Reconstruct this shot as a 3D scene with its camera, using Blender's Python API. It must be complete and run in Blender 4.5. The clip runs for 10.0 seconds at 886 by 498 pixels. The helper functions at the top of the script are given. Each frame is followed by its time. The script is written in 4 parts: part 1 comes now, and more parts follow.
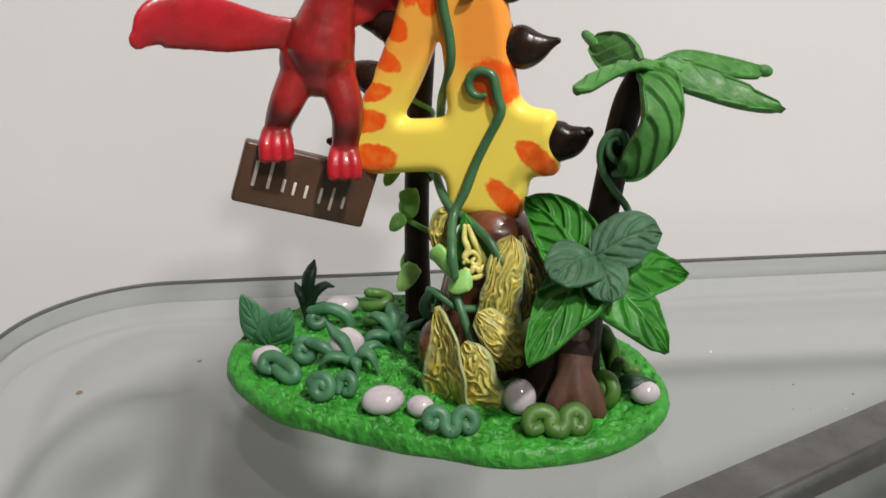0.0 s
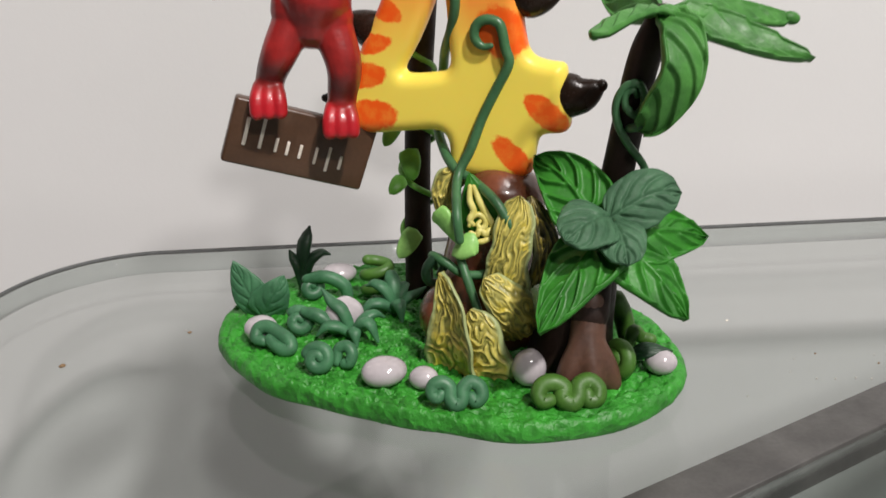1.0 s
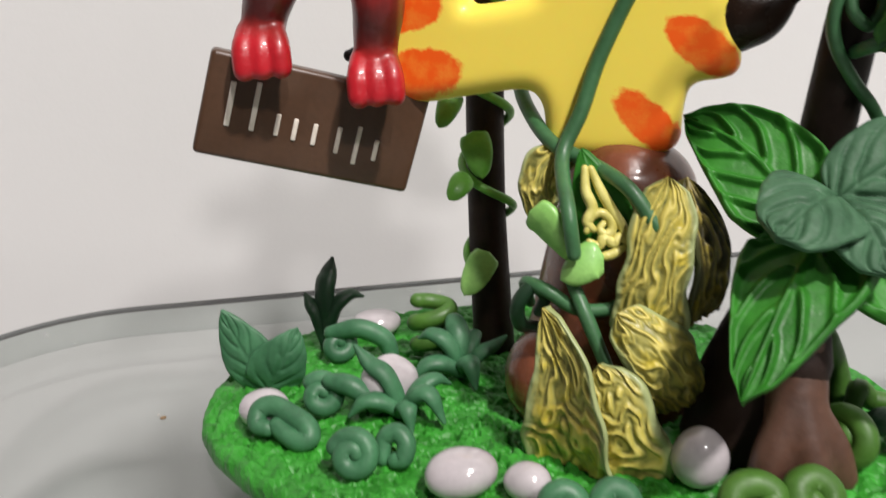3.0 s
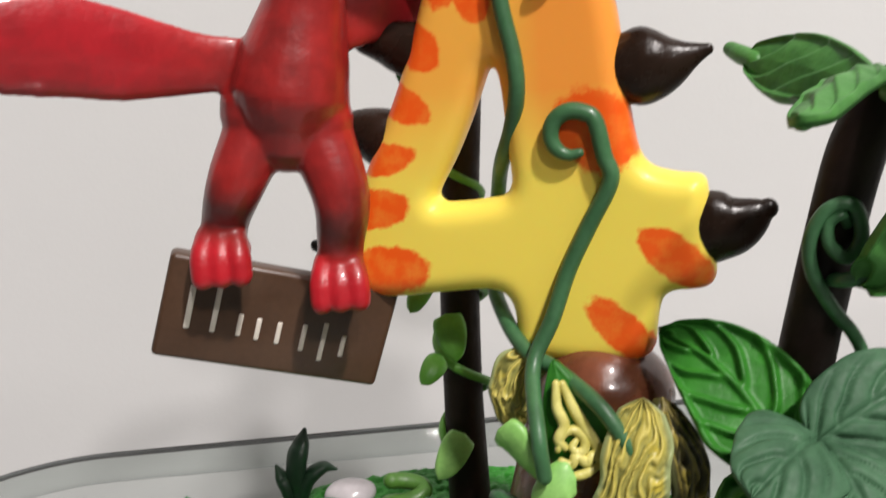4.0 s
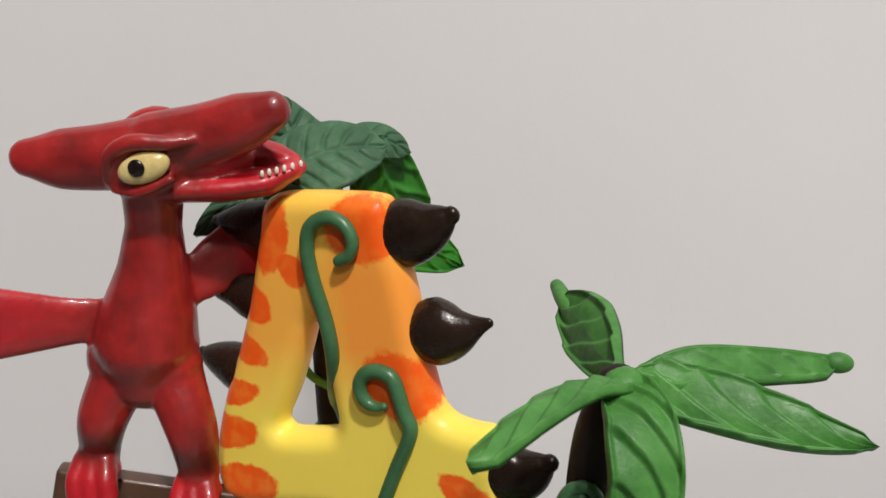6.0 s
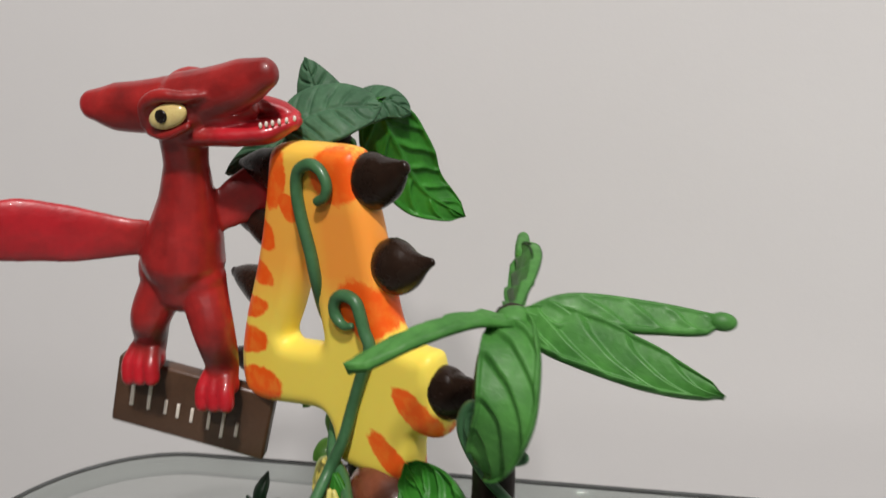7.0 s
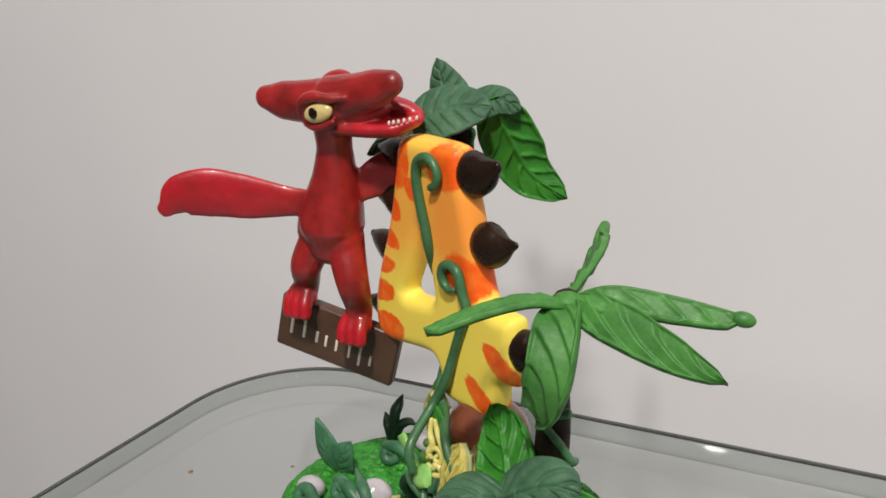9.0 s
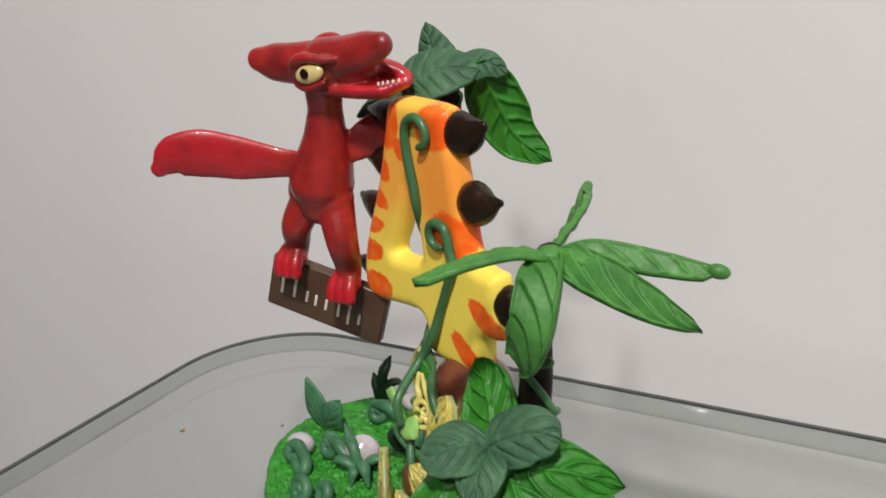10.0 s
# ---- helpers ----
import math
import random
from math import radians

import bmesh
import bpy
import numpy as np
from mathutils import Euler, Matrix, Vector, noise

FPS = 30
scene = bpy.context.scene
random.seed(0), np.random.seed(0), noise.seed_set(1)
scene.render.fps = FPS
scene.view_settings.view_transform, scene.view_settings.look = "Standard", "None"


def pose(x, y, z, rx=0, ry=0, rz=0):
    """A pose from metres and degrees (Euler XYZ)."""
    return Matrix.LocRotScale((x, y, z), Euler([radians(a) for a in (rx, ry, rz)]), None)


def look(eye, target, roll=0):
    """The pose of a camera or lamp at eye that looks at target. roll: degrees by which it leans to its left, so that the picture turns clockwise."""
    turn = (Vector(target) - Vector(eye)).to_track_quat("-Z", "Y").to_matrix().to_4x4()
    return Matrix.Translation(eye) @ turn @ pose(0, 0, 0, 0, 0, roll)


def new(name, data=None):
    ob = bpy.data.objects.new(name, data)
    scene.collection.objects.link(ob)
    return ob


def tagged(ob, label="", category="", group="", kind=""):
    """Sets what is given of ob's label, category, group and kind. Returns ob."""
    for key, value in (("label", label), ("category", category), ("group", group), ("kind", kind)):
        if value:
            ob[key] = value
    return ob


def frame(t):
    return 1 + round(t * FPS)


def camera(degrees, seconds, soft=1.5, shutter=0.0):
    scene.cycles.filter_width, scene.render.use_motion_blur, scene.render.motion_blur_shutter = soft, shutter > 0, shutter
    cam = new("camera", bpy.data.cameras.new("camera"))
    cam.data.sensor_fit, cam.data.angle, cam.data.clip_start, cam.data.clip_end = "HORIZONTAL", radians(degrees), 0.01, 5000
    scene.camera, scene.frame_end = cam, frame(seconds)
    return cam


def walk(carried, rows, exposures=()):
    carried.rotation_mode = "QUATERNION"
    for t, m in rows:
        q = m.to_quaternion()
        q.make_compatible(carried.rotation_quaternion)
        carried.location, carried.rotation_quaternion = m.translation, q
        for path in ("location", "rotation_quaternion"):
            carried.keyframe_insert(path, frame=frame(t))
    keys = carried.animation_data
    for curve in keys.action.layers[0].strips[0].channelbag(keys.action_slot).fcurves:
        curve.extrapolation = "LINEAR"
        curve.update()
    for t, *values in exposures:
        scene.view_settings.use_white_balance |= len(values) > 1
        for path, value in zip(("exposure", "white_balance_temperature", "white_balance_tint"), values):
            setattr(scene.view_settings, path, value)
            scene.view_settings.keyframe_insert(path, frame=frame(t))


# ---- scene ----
cam = camera(52.8, 10.0, shutter=0.5)
PATH = [
    (0, (-0.01, -0.003, 0.167), (0.041, 1.875, -0.517), -1.9),
    (0.5, (-0.01, 0.002, 0.163), (0.052, 1.867, -0.554), -1.7),
    (1, (-0.013, 0.013, 0.156), (0.049, 1.873, -0.576), -2.0),
    (1.5, (-0.012, 0.031, 0.141), (0.034, 1.884, -0.609), -2.8),
    (2, (-0.02, 0.05, 0.133), (0.01, 1.915, -0.588), -3.6),
    (2.2, (-0.021, 0.066, 0.123), (0.015, 1.937, -0.585), -3.8),
    (3.3, (-0.028, 0.123, 0.109), (-0.004, 2.045, -0.443), -5.2),
    (3.5, (-0.023, 0.127, 0.121), (0.014, 2.056, -0.405), -5.0),
    (4, (-0.016, 0.129, 0.138), (0.008, 2.068, -0.349), -5.0),
    (4.5, (0.004, 0.127, 0.156), (-0.006, 2.076, -0.294), -5.9),
    (5, (0.014, 0.13, 0.173), (-0.016, 2.081, -0.264), -6.3),
    (5.5, (0.025, 0.124, 0.185), (-0.001, 2.072, -0.266), -6.1),
    (5.7, (0.036, 0.123, 0.188), (-0.047, 2.07, -0.263), -6.4),
    (6.8, (0.096, 0.107, 0.181), (-0.479, 1.967, -0.277), -5.2),
    (7, (0.114, 0.102, 0.185), (-0.551, 1.924, -0.3), -5.5),
    (7.5, (0.141, 0.093, 0.182), (-0.709, 1.825, -0.345), -5.5),
    (8, (0.16, 0.087, 0.182), (-0.802, 1.747, -0.385), -5.9),
    (8.5, (0.167, 0.083, 0.193), (-0.869, 1.69, -0.395), -6.2),
    (9, (0.161, 0.078, 0.211), (-0.9, 1.66, -0.399), -5.7),
    (9.5, (0.16, 0.073, 0.211), (-0.893, 1.649, -0.426), -5.3),
    (10, (0.166, 0.069, 0.207), (-0.866, 1.652, -0.448), -5.2),
]
walk(cam, [(t, look(eye, target, roll)) for t, eye, target, roll in PATH],
     exposures=((0, -0.1), (1, -0.08), (1.5, 0.0), (2.2, 0.1), (3.5, 0.04), (4.5, -0.08), (5.5, -0.26), (7, -0.34), (8.5, -0.22), (10, -0.25)))


# ---- light ----
def room_light():
    world = bpy.data.worlds.new("world")
    world.use_nodes = True
    world.node_tree.nodes["Background"].inputs["Color"].default_value = (0.02, 0.02, 0.02, 1)
    scene.world = world
    # two small ceiling lamps: both in front to the right, one nearer to the wall
    for size, watts, eye in ((0.14, 54.0, (0.74, -0.84, 1.86)), (0.18, 24.0, (0.66, -1.72, 1.86))):
        lamp = new("ceiling_lamp_light", bpy.data.lights.new("ceiling_lamp_light", "AREA"))
        lamp.data.shape, lamp.data.size, lamp.data.energy, lamp.data.color = "DISK", size, watts, (1.0, 0.94, 0.915)
        lamp.matrix_world = look(eye, (-0.1, 0.3, 0.05))


room_light()


# ---- materials ----
def shader(name, rough=0.5, metal=0.0, coat=0.0):
    m = bpy.data.materials.new(name)
    m.use_nodes = True
    b = m.node_tree.nodes["Principled BSDF"]
    b.inputs["Roughness"].default_value, b.inputs["Metallic"].default_value = rough, metal
    b.inputs["Coat Weight"].default_value, b.inputs["Coat Roughness"].default_value = coat, 0.08
    return m, m.node_tree.nodes, m.node_tree.links, b


def rgb(c):
    return (*c, 1.0)


def coords(nodes):
    return nodes.new("ShaderNodeTexCoord").outputs["Object"]


def noise_tex(nodes, links, vec, scale, detail=3.0, rough=0.55, distort=0.0):
    n = nodes.new("ShaderNodeTexNoise")
    n.inputs["Scale"].default_value, n.inputs["Detail"].default_value = scale, detail
    n.inputs["Roughness"].default_value, n.inputs["Distortion"].default_value = rough, distort
    links.new(vec, n.inputs["Vector"])
    return n.outputs["Fac"]


def ramp(nodes, links, fac, *stops):
    r = nodes.new("ShaderNodeValToRGB")
    while len(r.color_ramp.elements) < len(stops):
        r.color_ramp.elements.new(0.5)
    for e, (p, c) in zip(r.color_ramp.elements, stops):
        e.position, e.color = p, rgb(c)
    links.new(fac, r.inputs["Fac"])
    return r.outputs["Color"]


def mix(nodes, links, fac, a, b, mode="MIX"):
    m = nodes.new("ShaderNodeMix")
    m.data_type, m.blend_type = "RGBA", mode
    for socket, value in ((m.inputs[0], fac), (m.inputs[6], a), (m.inputs[7], b)):
        if isinstance(value, (int, float)):
            socket.default_value = value
        elif isinstance(value, tuple):
            socket.default_value = rgb(value)
        else:
            links.new(value, socket)
    return m.outputs[2]


def maths(nodes, links, op, a, b=0.0, clamp=False):
    m = nodes.new("ShaderNodeMath")
    m.operation, m.use_clamp = op, clamp
    for socket, value in zip(m.inputs, (a, b)):
        if isinstance(value, (int, float)):
            socket.default_value = value
        else:
            links.new(value, socket)
    return m.outputs[0]


def bump(nodes, links, b, height, strength, distance):
    n = nodes.new("ShaderNodeBump")
    n.inputs["Strength"].default_value, n.inputs["Distance"].default_value = strength, distance
    links.new(height, n.inputs["Height"])
    links.new(n.outputs["Normal"], b.inputs["Normal"])


def clay(name, dark, light, rough=0.5, coat=0.0, scale=90, relief=0.25, grain=700, fleck=0.22, gloss=0.5):
    """Polymer clay: mottled between two tones, with finger marks and a fine grain."""
    m, nodes, links, b = shader(name, rough, 0, coat)
    b.inputs["Specular IOR Level"].default_value = gloss
    vec = coords(nodes)
    big = noise_tex(nodes, links, vec, scale, 4)
    col = ramp(nodes, links, big, (0.32, dark), (0.68, light))
    fine = noise_tex(nodes, links, vec, grain, 3)
    col = mix(nodes, links, fleck, col, ramp(nodes, links, fine, (0.3, (0.35, 0.35, 0.35)), (0.7, (0.75, 0.75, 0.75))), "OVERLAY")
    links.new(col, b.inputs["Base Color"])
    rr = ramp(nodes, links, noise_tex(nodes, links, vec, scale * 2.3, 3), (0.3, (rough * 0.8,) * 3), (0.7, (min(1, rough * 1.25),) * 3))
    links.new(rr, b.inputs["Roughness"])
    bump(nodes, links, b, maths(nodes, links, "ADD", big, maths(nodes, links, "MULTIPLY", fine, 0.3)), relief, 0.0008)
    return m


def grass_material():
    """Bright green clay, poked all over with a tool."""
    m, nodes, links, b = shader("grass_clay", 0.5, 0, 0.0)
    vec = coords(nodes)
    cells = nodes.new("ShaderNodeTexVoronoi")
    cells.inputs["Scale"].default_value, cells.inputs["Randomness"].default_value = 250, 1.0
    warp = nodes.new("ShaderNodeVectorMath")
    warp.operation = "ADD"
    links.new(vec, warp.inputs[0])
    wob = nodes.new("ShaderNodeTexNoise")
    wob.inputs["Scale"].default_value = 350
    small = nodes.new("ShaderNodeVectorMath")
    small.operation = "SCALE"
    small.inputs["Scale"].default_value = 0.0035
    links.new(vec, wob.inputs["Vector"])
    links.new(wob.outputs["Color"], small.inputs[0])
    links.new(small.outputs[0], warp.inputs[1])
    links.new(warp.outputs[0], cells.inputs["Vector"])
    big = noise_tex(nodes, links, vec, 110, 4)
    fine = noise_tex(nodes, links, vec, 420, 3, 0.55)
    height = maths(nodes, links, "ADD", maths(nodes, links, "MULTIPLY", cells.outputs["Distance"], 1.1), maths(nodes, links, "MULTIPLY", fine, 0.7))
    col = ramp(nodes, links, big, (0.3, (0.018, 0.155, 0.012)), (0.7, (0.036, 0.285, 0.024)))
    # shade in the poked hollows is put into the colour: low height darkens
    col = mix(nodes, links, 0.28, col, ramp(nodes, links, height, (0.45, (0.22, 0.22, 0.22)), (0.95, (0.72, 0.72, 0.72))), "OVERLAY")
    links.new(col, b.inputs["Base Color"])
    bump(nodes, links, b, height, 0.55, 0.0014)
    return m


GRASS = grass_material()
LEAF = clay("leaf_green", (0.017, 0.122, 0.010), (0.036, 0.215, 0.020), 0.48, 0.0, 120, 0.45, gloss=0.35)
PALM = clay("palm_green", (0.038, 0.150, 0.027), (0.074, 0.245, 0.048), 0.5, 0.0, 120, 0.5, gloss=0.35)
DUSK = clay("grey_green_leaf", (0.034, 0.092, 0.046), (0.060, 0.148, 0.075), 0.6, 0.0, 130, 0.4, gloss=0.3)
FERN = clay("fern_green", (0.030, 0.112, 0.050), (0.056, 0.185, 0.085), 0.5, 0.0, 110)
DARK_FERN = clay("dark_fern_green", (0.007, 0.028, 0.012), (0.013, 0.05, 0.02), 0.5, 0.0, 110)
OLIVE = clay("olive_green", (0.035, 0.10, 0.012), (0.065, 0.17, 0.022), 0.5, 0.0, 110)
LIME = clay("lime_green", (0.20, 0.46, 0.10), (0.32, 0.62, 0.17), 0.45, 0.1, 110)
VINE = clay("vine_green", (0.036, 0.115, 0.045), (0.055, 0.165, 0.066), 0.45, 0.1, 110)
SHOOT = clay("shoot_green", (0.09, 0.30, 0.03), (0.16, 0.42, 0.06), 0.45, 0.1, 110)
BARK = clay("dark_trunk_clay", (0.014, 0.0076, 0.0058), (0.026, 0.0145, 0.0108), 0.55, 0.0, 70, 0.5, gloss=0.22)
ROOT = clay("root_clay", (0.060, 0.029, 0.019), (0.105, 0.050, 0.032), 0.5, 0.0, 120)
STUMP = clay("stump_clay", (0.12, 0.035, 0.016), (0.22, 0.07, 0.034), 0.28, 0.5, 60)
CHOC = clay("chocolate_clay", (0.013, 0.0067, 0.0042), (0.024, 0.013, 0.0085), 0.26, 0.0, 90, 0.4, gloss=0.3)
BOARD = clay("sign_clay", (0.066, 0.033, 0.018), (0.094, 0.049, 0.028), 0.34, 0.12, 60, 0.12)
PEBBLE = clay("pebble_clay", (0.41, 0.38, 0.395), (0.54, 0.50, 0.52), 0.16, 0.6, 120, 0.1, 700, 0.05)
PAINT = clay("white_paint", (0.62, 0.56, 0.48), (0.80, 0.74, 0.66), 0.4)


def yellow_leaf_material(name, groove, slope, rim, paint=(0.50, 0.43, 0.085), crest=(0.72, 0.62, 0.17)):
    """Green clay with brushed yellow paint that catches the ridges."""
    m, nodes, links, b = shader(name, 0.46, 0, 0.05)
    vec = coords(nodes)
    uv = nodes.new("ShaderNodeUVMap")
    uv.uv_map = "crest"
    sep = nodes.new("ShaderNodeSeparateXYZ")
    links.new(uv.outputs[0], sep.inputs[0])
    fine = noise_tex(nodes, links, vec, 330, 3, 0.5, 0.6)
    height = maths(nodes, links, "ADD", maths(nodes, links, "MULTIPLY", sep.outputs[0], 0.6), maths(nodes, links, "MULTIPLY", fine, 0.5))
    col = ramp(nodes, links, height, (0.16, groove), (0.36, slope), (0.62, paint), (0.92, crest))
    speck = noise_tex(nodes, links, vec, 210, 3)
    col = mix(nodes, links, ramp(nodes, links, speck, (0.57, (0, 0, 0)), (0.72, (0.55, 0.55, 0.55))), col, tuple(k * f for k, f in zip(crest, (1.0, 0.9, 0.2))))
    edge = maths(nodes, links, "ADD", sep.outputs[1], maths(nodes, links, "MULTIPLY", fine, 0.5))
    col = mix(nodes, links, ramp(nodes, links, edge, (0.5, (0, 0, 0)), (0.95, (0.9, 0.9, 0.9))), col, rim)
    links.new(col, b.inputs["Base Color"])
    bump(nodes, links, b, fine, 0.22, 0.0008)
    return m


GOLD_LEAF = yellow_leaf_material("gold_brushed_leaf", (0.13, 0.135, 0.032), (0.38, 0.35, 0.09), (0.34, 0.40, 0.18))
# gold leaf scaled darker: the right-hand leaf's shade is put into its colour
SHADED_GOLD_LEAF = yellow_leaf_material("shaded_gold_leaf", (0.022, 0.020, 0.007), (0.05, 0.043, 0.013), (0.07, 0.075, 0.025), (0.13, 0.105, 0.022), (0.34, 0.27, 0.05))
GOLD_PAINT = clay("gold_yellow_clay", (0.50, 0.45, 0.10), (0.74, 0.68, 0.22), 0.42, 0.1, 260)


def red_material():
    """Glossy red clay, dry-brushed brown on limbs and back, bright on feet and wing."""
    m, nodes, links, b = shader("red_glazed_clay", 0.42, 0, 0.42)
    vec = coords(nodes)
    big = noise_tex(nodes, links, vec, 75, 4, 0.6)
    col = ramp(nodes, links, big, (0.28, (0.16, 0.009, 0.008)), (0.5, (0.30, 0.014, 0.013)), (0.72, (0.44, 0.020, 0.018)))
    sep = nodes.new("ShaderNodeSeparateXYZ")
    links.new(vec, sep.inputs[0])
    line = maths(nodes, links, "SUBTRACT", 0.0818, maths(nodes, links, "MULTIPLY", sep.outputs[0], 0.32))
    low = maths(nodes, links, "MULTIPLY", maths(nodes, links, "SUBTRACT", line, sep.outputs[2]), 330, True)
    far = maths(nodes, links, "MULTIPLY", maths(nodes, links, "SUBTRACT", -0.052, sep.outputs[0]), 55, True)
    high = maths(nodes, links, "MULTIPLY", maths(nodes, links, "SUBTRACT", sep.outputs[2], 0.121), 200, True)
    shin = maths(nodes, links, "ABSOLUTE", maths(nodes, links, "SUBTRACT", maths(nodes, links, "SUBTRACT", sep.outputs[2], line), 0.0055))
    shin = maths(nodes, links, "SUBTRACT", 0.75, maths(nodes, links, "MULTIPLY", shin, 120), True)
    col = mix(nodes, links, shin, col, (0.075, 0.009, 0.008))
    jaw = maths(nodes, links, "MULTIPLY", maths(nodes, links, "SUBTRACT", 0.1672, sep.outputs[2]), 600, True)
    jaw = maths(nodes, links, "MULTIPLY", jaw, maths(nodes, links, "MULTIPLY", maths(nodes, links, "ADD", sep.outputs[0], 0.021), 200, True))
    inner = maths(nodes, links, "MULTIPLY", maths(nodes, links, "SUBTRACT", sep.outputs[1], 0.3095), 900, True)
    inner = maths(nodes, links, "MULTIPLY", inner, maths(nodes, links, "MULTIPLY", maths(nodes, links, "ADD", sep.outputs[0], 0.021), 200, True))
    inner = maths(nodes, links, "MULTIPLY", inner, maths(nodes, links, "MULTIPLY", maths(nodes, links, "SUBTRACT", sep.outputs[2], 0.159), 600, True))
    low = maths(nodes, links, "MAXIMUM", low, maths(nodes, links, "MAXIMUM", jaw, inner))
    bright = maths(nodes, links, "MAXIMUM", low, maths(nodes, links, "MULTIPLY", far, high))
    fade = mix(nodes, links, maths(nodes, links, "MULTIPLY", bright, 0.9), col, ramp(nodes, links, big, (0.3, (0.36, 0.006, 0.013)), (0.7, (0.56, 0.010, 0.022))))
    blot = noise_tex(nodes, links, vec, 130, 4, 0.6)
    links.new(mix(nodes, links, ramp(nodes, links, blot, (0.34, (0.28,) * 3), (0.52, (0,) * 3)), fade, (0.12, 0.008, 0.009)), b.inputs["Base Color"])
    bump(nodes, links, b, maths(nodes, links, "ADD", noise_tex(nodes, links, vec, 160, 3), maths(nodes, links, "MULTIPLY", blot, 0.4)), 0.4, 0.0008)
    return m


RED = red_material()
EYE_YELLOW = clay("eye_yellow", (0.62, 0.48, 0.18), (0.70, 0.56, 0.24), 0.25, 0.4)
PUPIL = clay("pupil_black", (0.006, 0.004, 0.003), (0.01, 0.006, 0.004), 0.25, 0.3)


def number_material():
    """Yellow clay shaded to orange higher up, with dry-brushed orange patches."""
    m, nodes, links, b = shader("yellow_number_clay", 0.4, 0, 0.06)
    vec = coords(nodes)
    sep = nodes.new("ShaderNodeSeparateXYZ")
    links.new(vec, sep.inputs[0])
    x, z = sep.outputs[0], sep.outputs[2]
    yellow, amber, orange = (0.97, 0.77, 0.115), (1.0, 0.36, 0.055), (0.95, 0.115, 0.008)
    cloud = noise_tex(nodes, links, vec, 40, 3)
    rise = maths(nodes, links, "SUBTRACT", maths(nodes, links, "MULTIPLY", maths(nodes, links, "SUBTRACT", z, 0.099), 52), maths(nodes, links, "MULTIPLY", cloud, 0.7), True)
    top = maths(nodes, links, "MULTIPLY", maths(nodes, links, "SUBTRACT", z, 0.140), 60, True)
    rise = maths(nodes, links, "SUBTRACT", rise, maths(nodes, links, "MULTIPLY", top, 0.45), True)
    right = maths(nodes, links, "MAXIMUM", 0.72, maths(nodes, links, "MULTIPLY", maths(nodes, links, "ADD", x, 0.012), 48, True))
    col = mix(nodes, links, maths(nodes, links, "MULTIPLY", rise, right), yellow, amber)
    streak = noise_tex(nodes, links, vec, 260, 4, 0.65)
    worn = ramp(nodes, links, noise_tex(nodes, links, vec, 190, 5, 0.65), (0.36, (0.80,) * 3), (0.55, (0.98,) * 3))
    patches = ((14.5, 150.5, 9.5, 8, -12), (19, 115.5, 10, 8.2, -35), (33.5, 89.8, 9.8, 4.8, -42), (22.5, 74.5, 10.2, 4.6, -46),
               (-29.0, 86.6, 12.2, 6.4, 5), (-31.0, 101, 11.0, 5.0, 2), (-28.0, 111.4, 9.8, 3.9, 4), (-21.5, 123.0, 8.4, 4.0, -30),
               (-16.5, 134.0, 6.4, 4.6, -42), (-9.0, 149, 5.4, 9.5, -22), (-4.0, 141.5, 4.8, 3.6, -50))
    for cx, cz, rx, rz, turn in patches:
        place = nodes.new("ShaderNodeMapping")
        place.vector_type = "TEXTURE"
        place.inputs["Location"].default_value = (cx / 1000, 0, cz / 1000)
        place.inputs["Rotation"].default_value = (0, radians(-turn), 0)
        place.inputs["Scale"].default_value = (rx / 1000, 1, rz / 1000)
        links.new(vec, place.inputs["Vector"])
        flat = nodes.new("ShaderNodeVectorMath")
        flat.operation = "MULTIPLY"
        links.new(place.outputs[0], flat.inputs[0])
        flat.inputs[1].default_value = (1, 0, 1)
        length = nodes.new("ShaderNodeVectorMath")
        length.operation = "LENGTH"
        links.new(flat.outputs[0], length.inputs[0])
        edge = maths(nodes, links, "ADD", length.outputs["Value"], maths(nodes, links, "MULTIPLY", streak, 0.62))
        mask = maths(nodes, links, "MULTIPLY", maths(nodes, links, "SUBTRACT", 1.295, edge), 7.0, True)
        col = mix(nodes, links, maths(nodes, links, "MULTIPLY", mask, worn), col, orange)
    links.new(col, b.inputs["Base Color"])
    b.inputs["Subsurface Weight"].default_value, b.inputs["Specular IOR Level"].default_value = 0.2, 0.32
    b.inputs["Subsurface Radius"].default_value = (0.004, 0.002, 0.001)
    bump(nodes, links, b, maths(nodes, links, "ADD", cloud, maths(nodes, links, "MULTIPLY", streak, 0.12)), 0.15, 0.0008)
    return m


NUMBER = number_material()


def wall_material(name, low, high):
    m, nodes, links, b = shader(name, 0.85)
    vec = coords(nodes)
    col = ramp(nodes, links, noise_tex(nodes, links, vec, 2.2, 4), (0.3, low), (0.7, high))
    links.new(col, b.inputs["Base Color"])
    bump(nodes, links, b, noise_tex(nodes, links, vec, 240, 4, 0.7), 0.12, 0.0006)
    return m


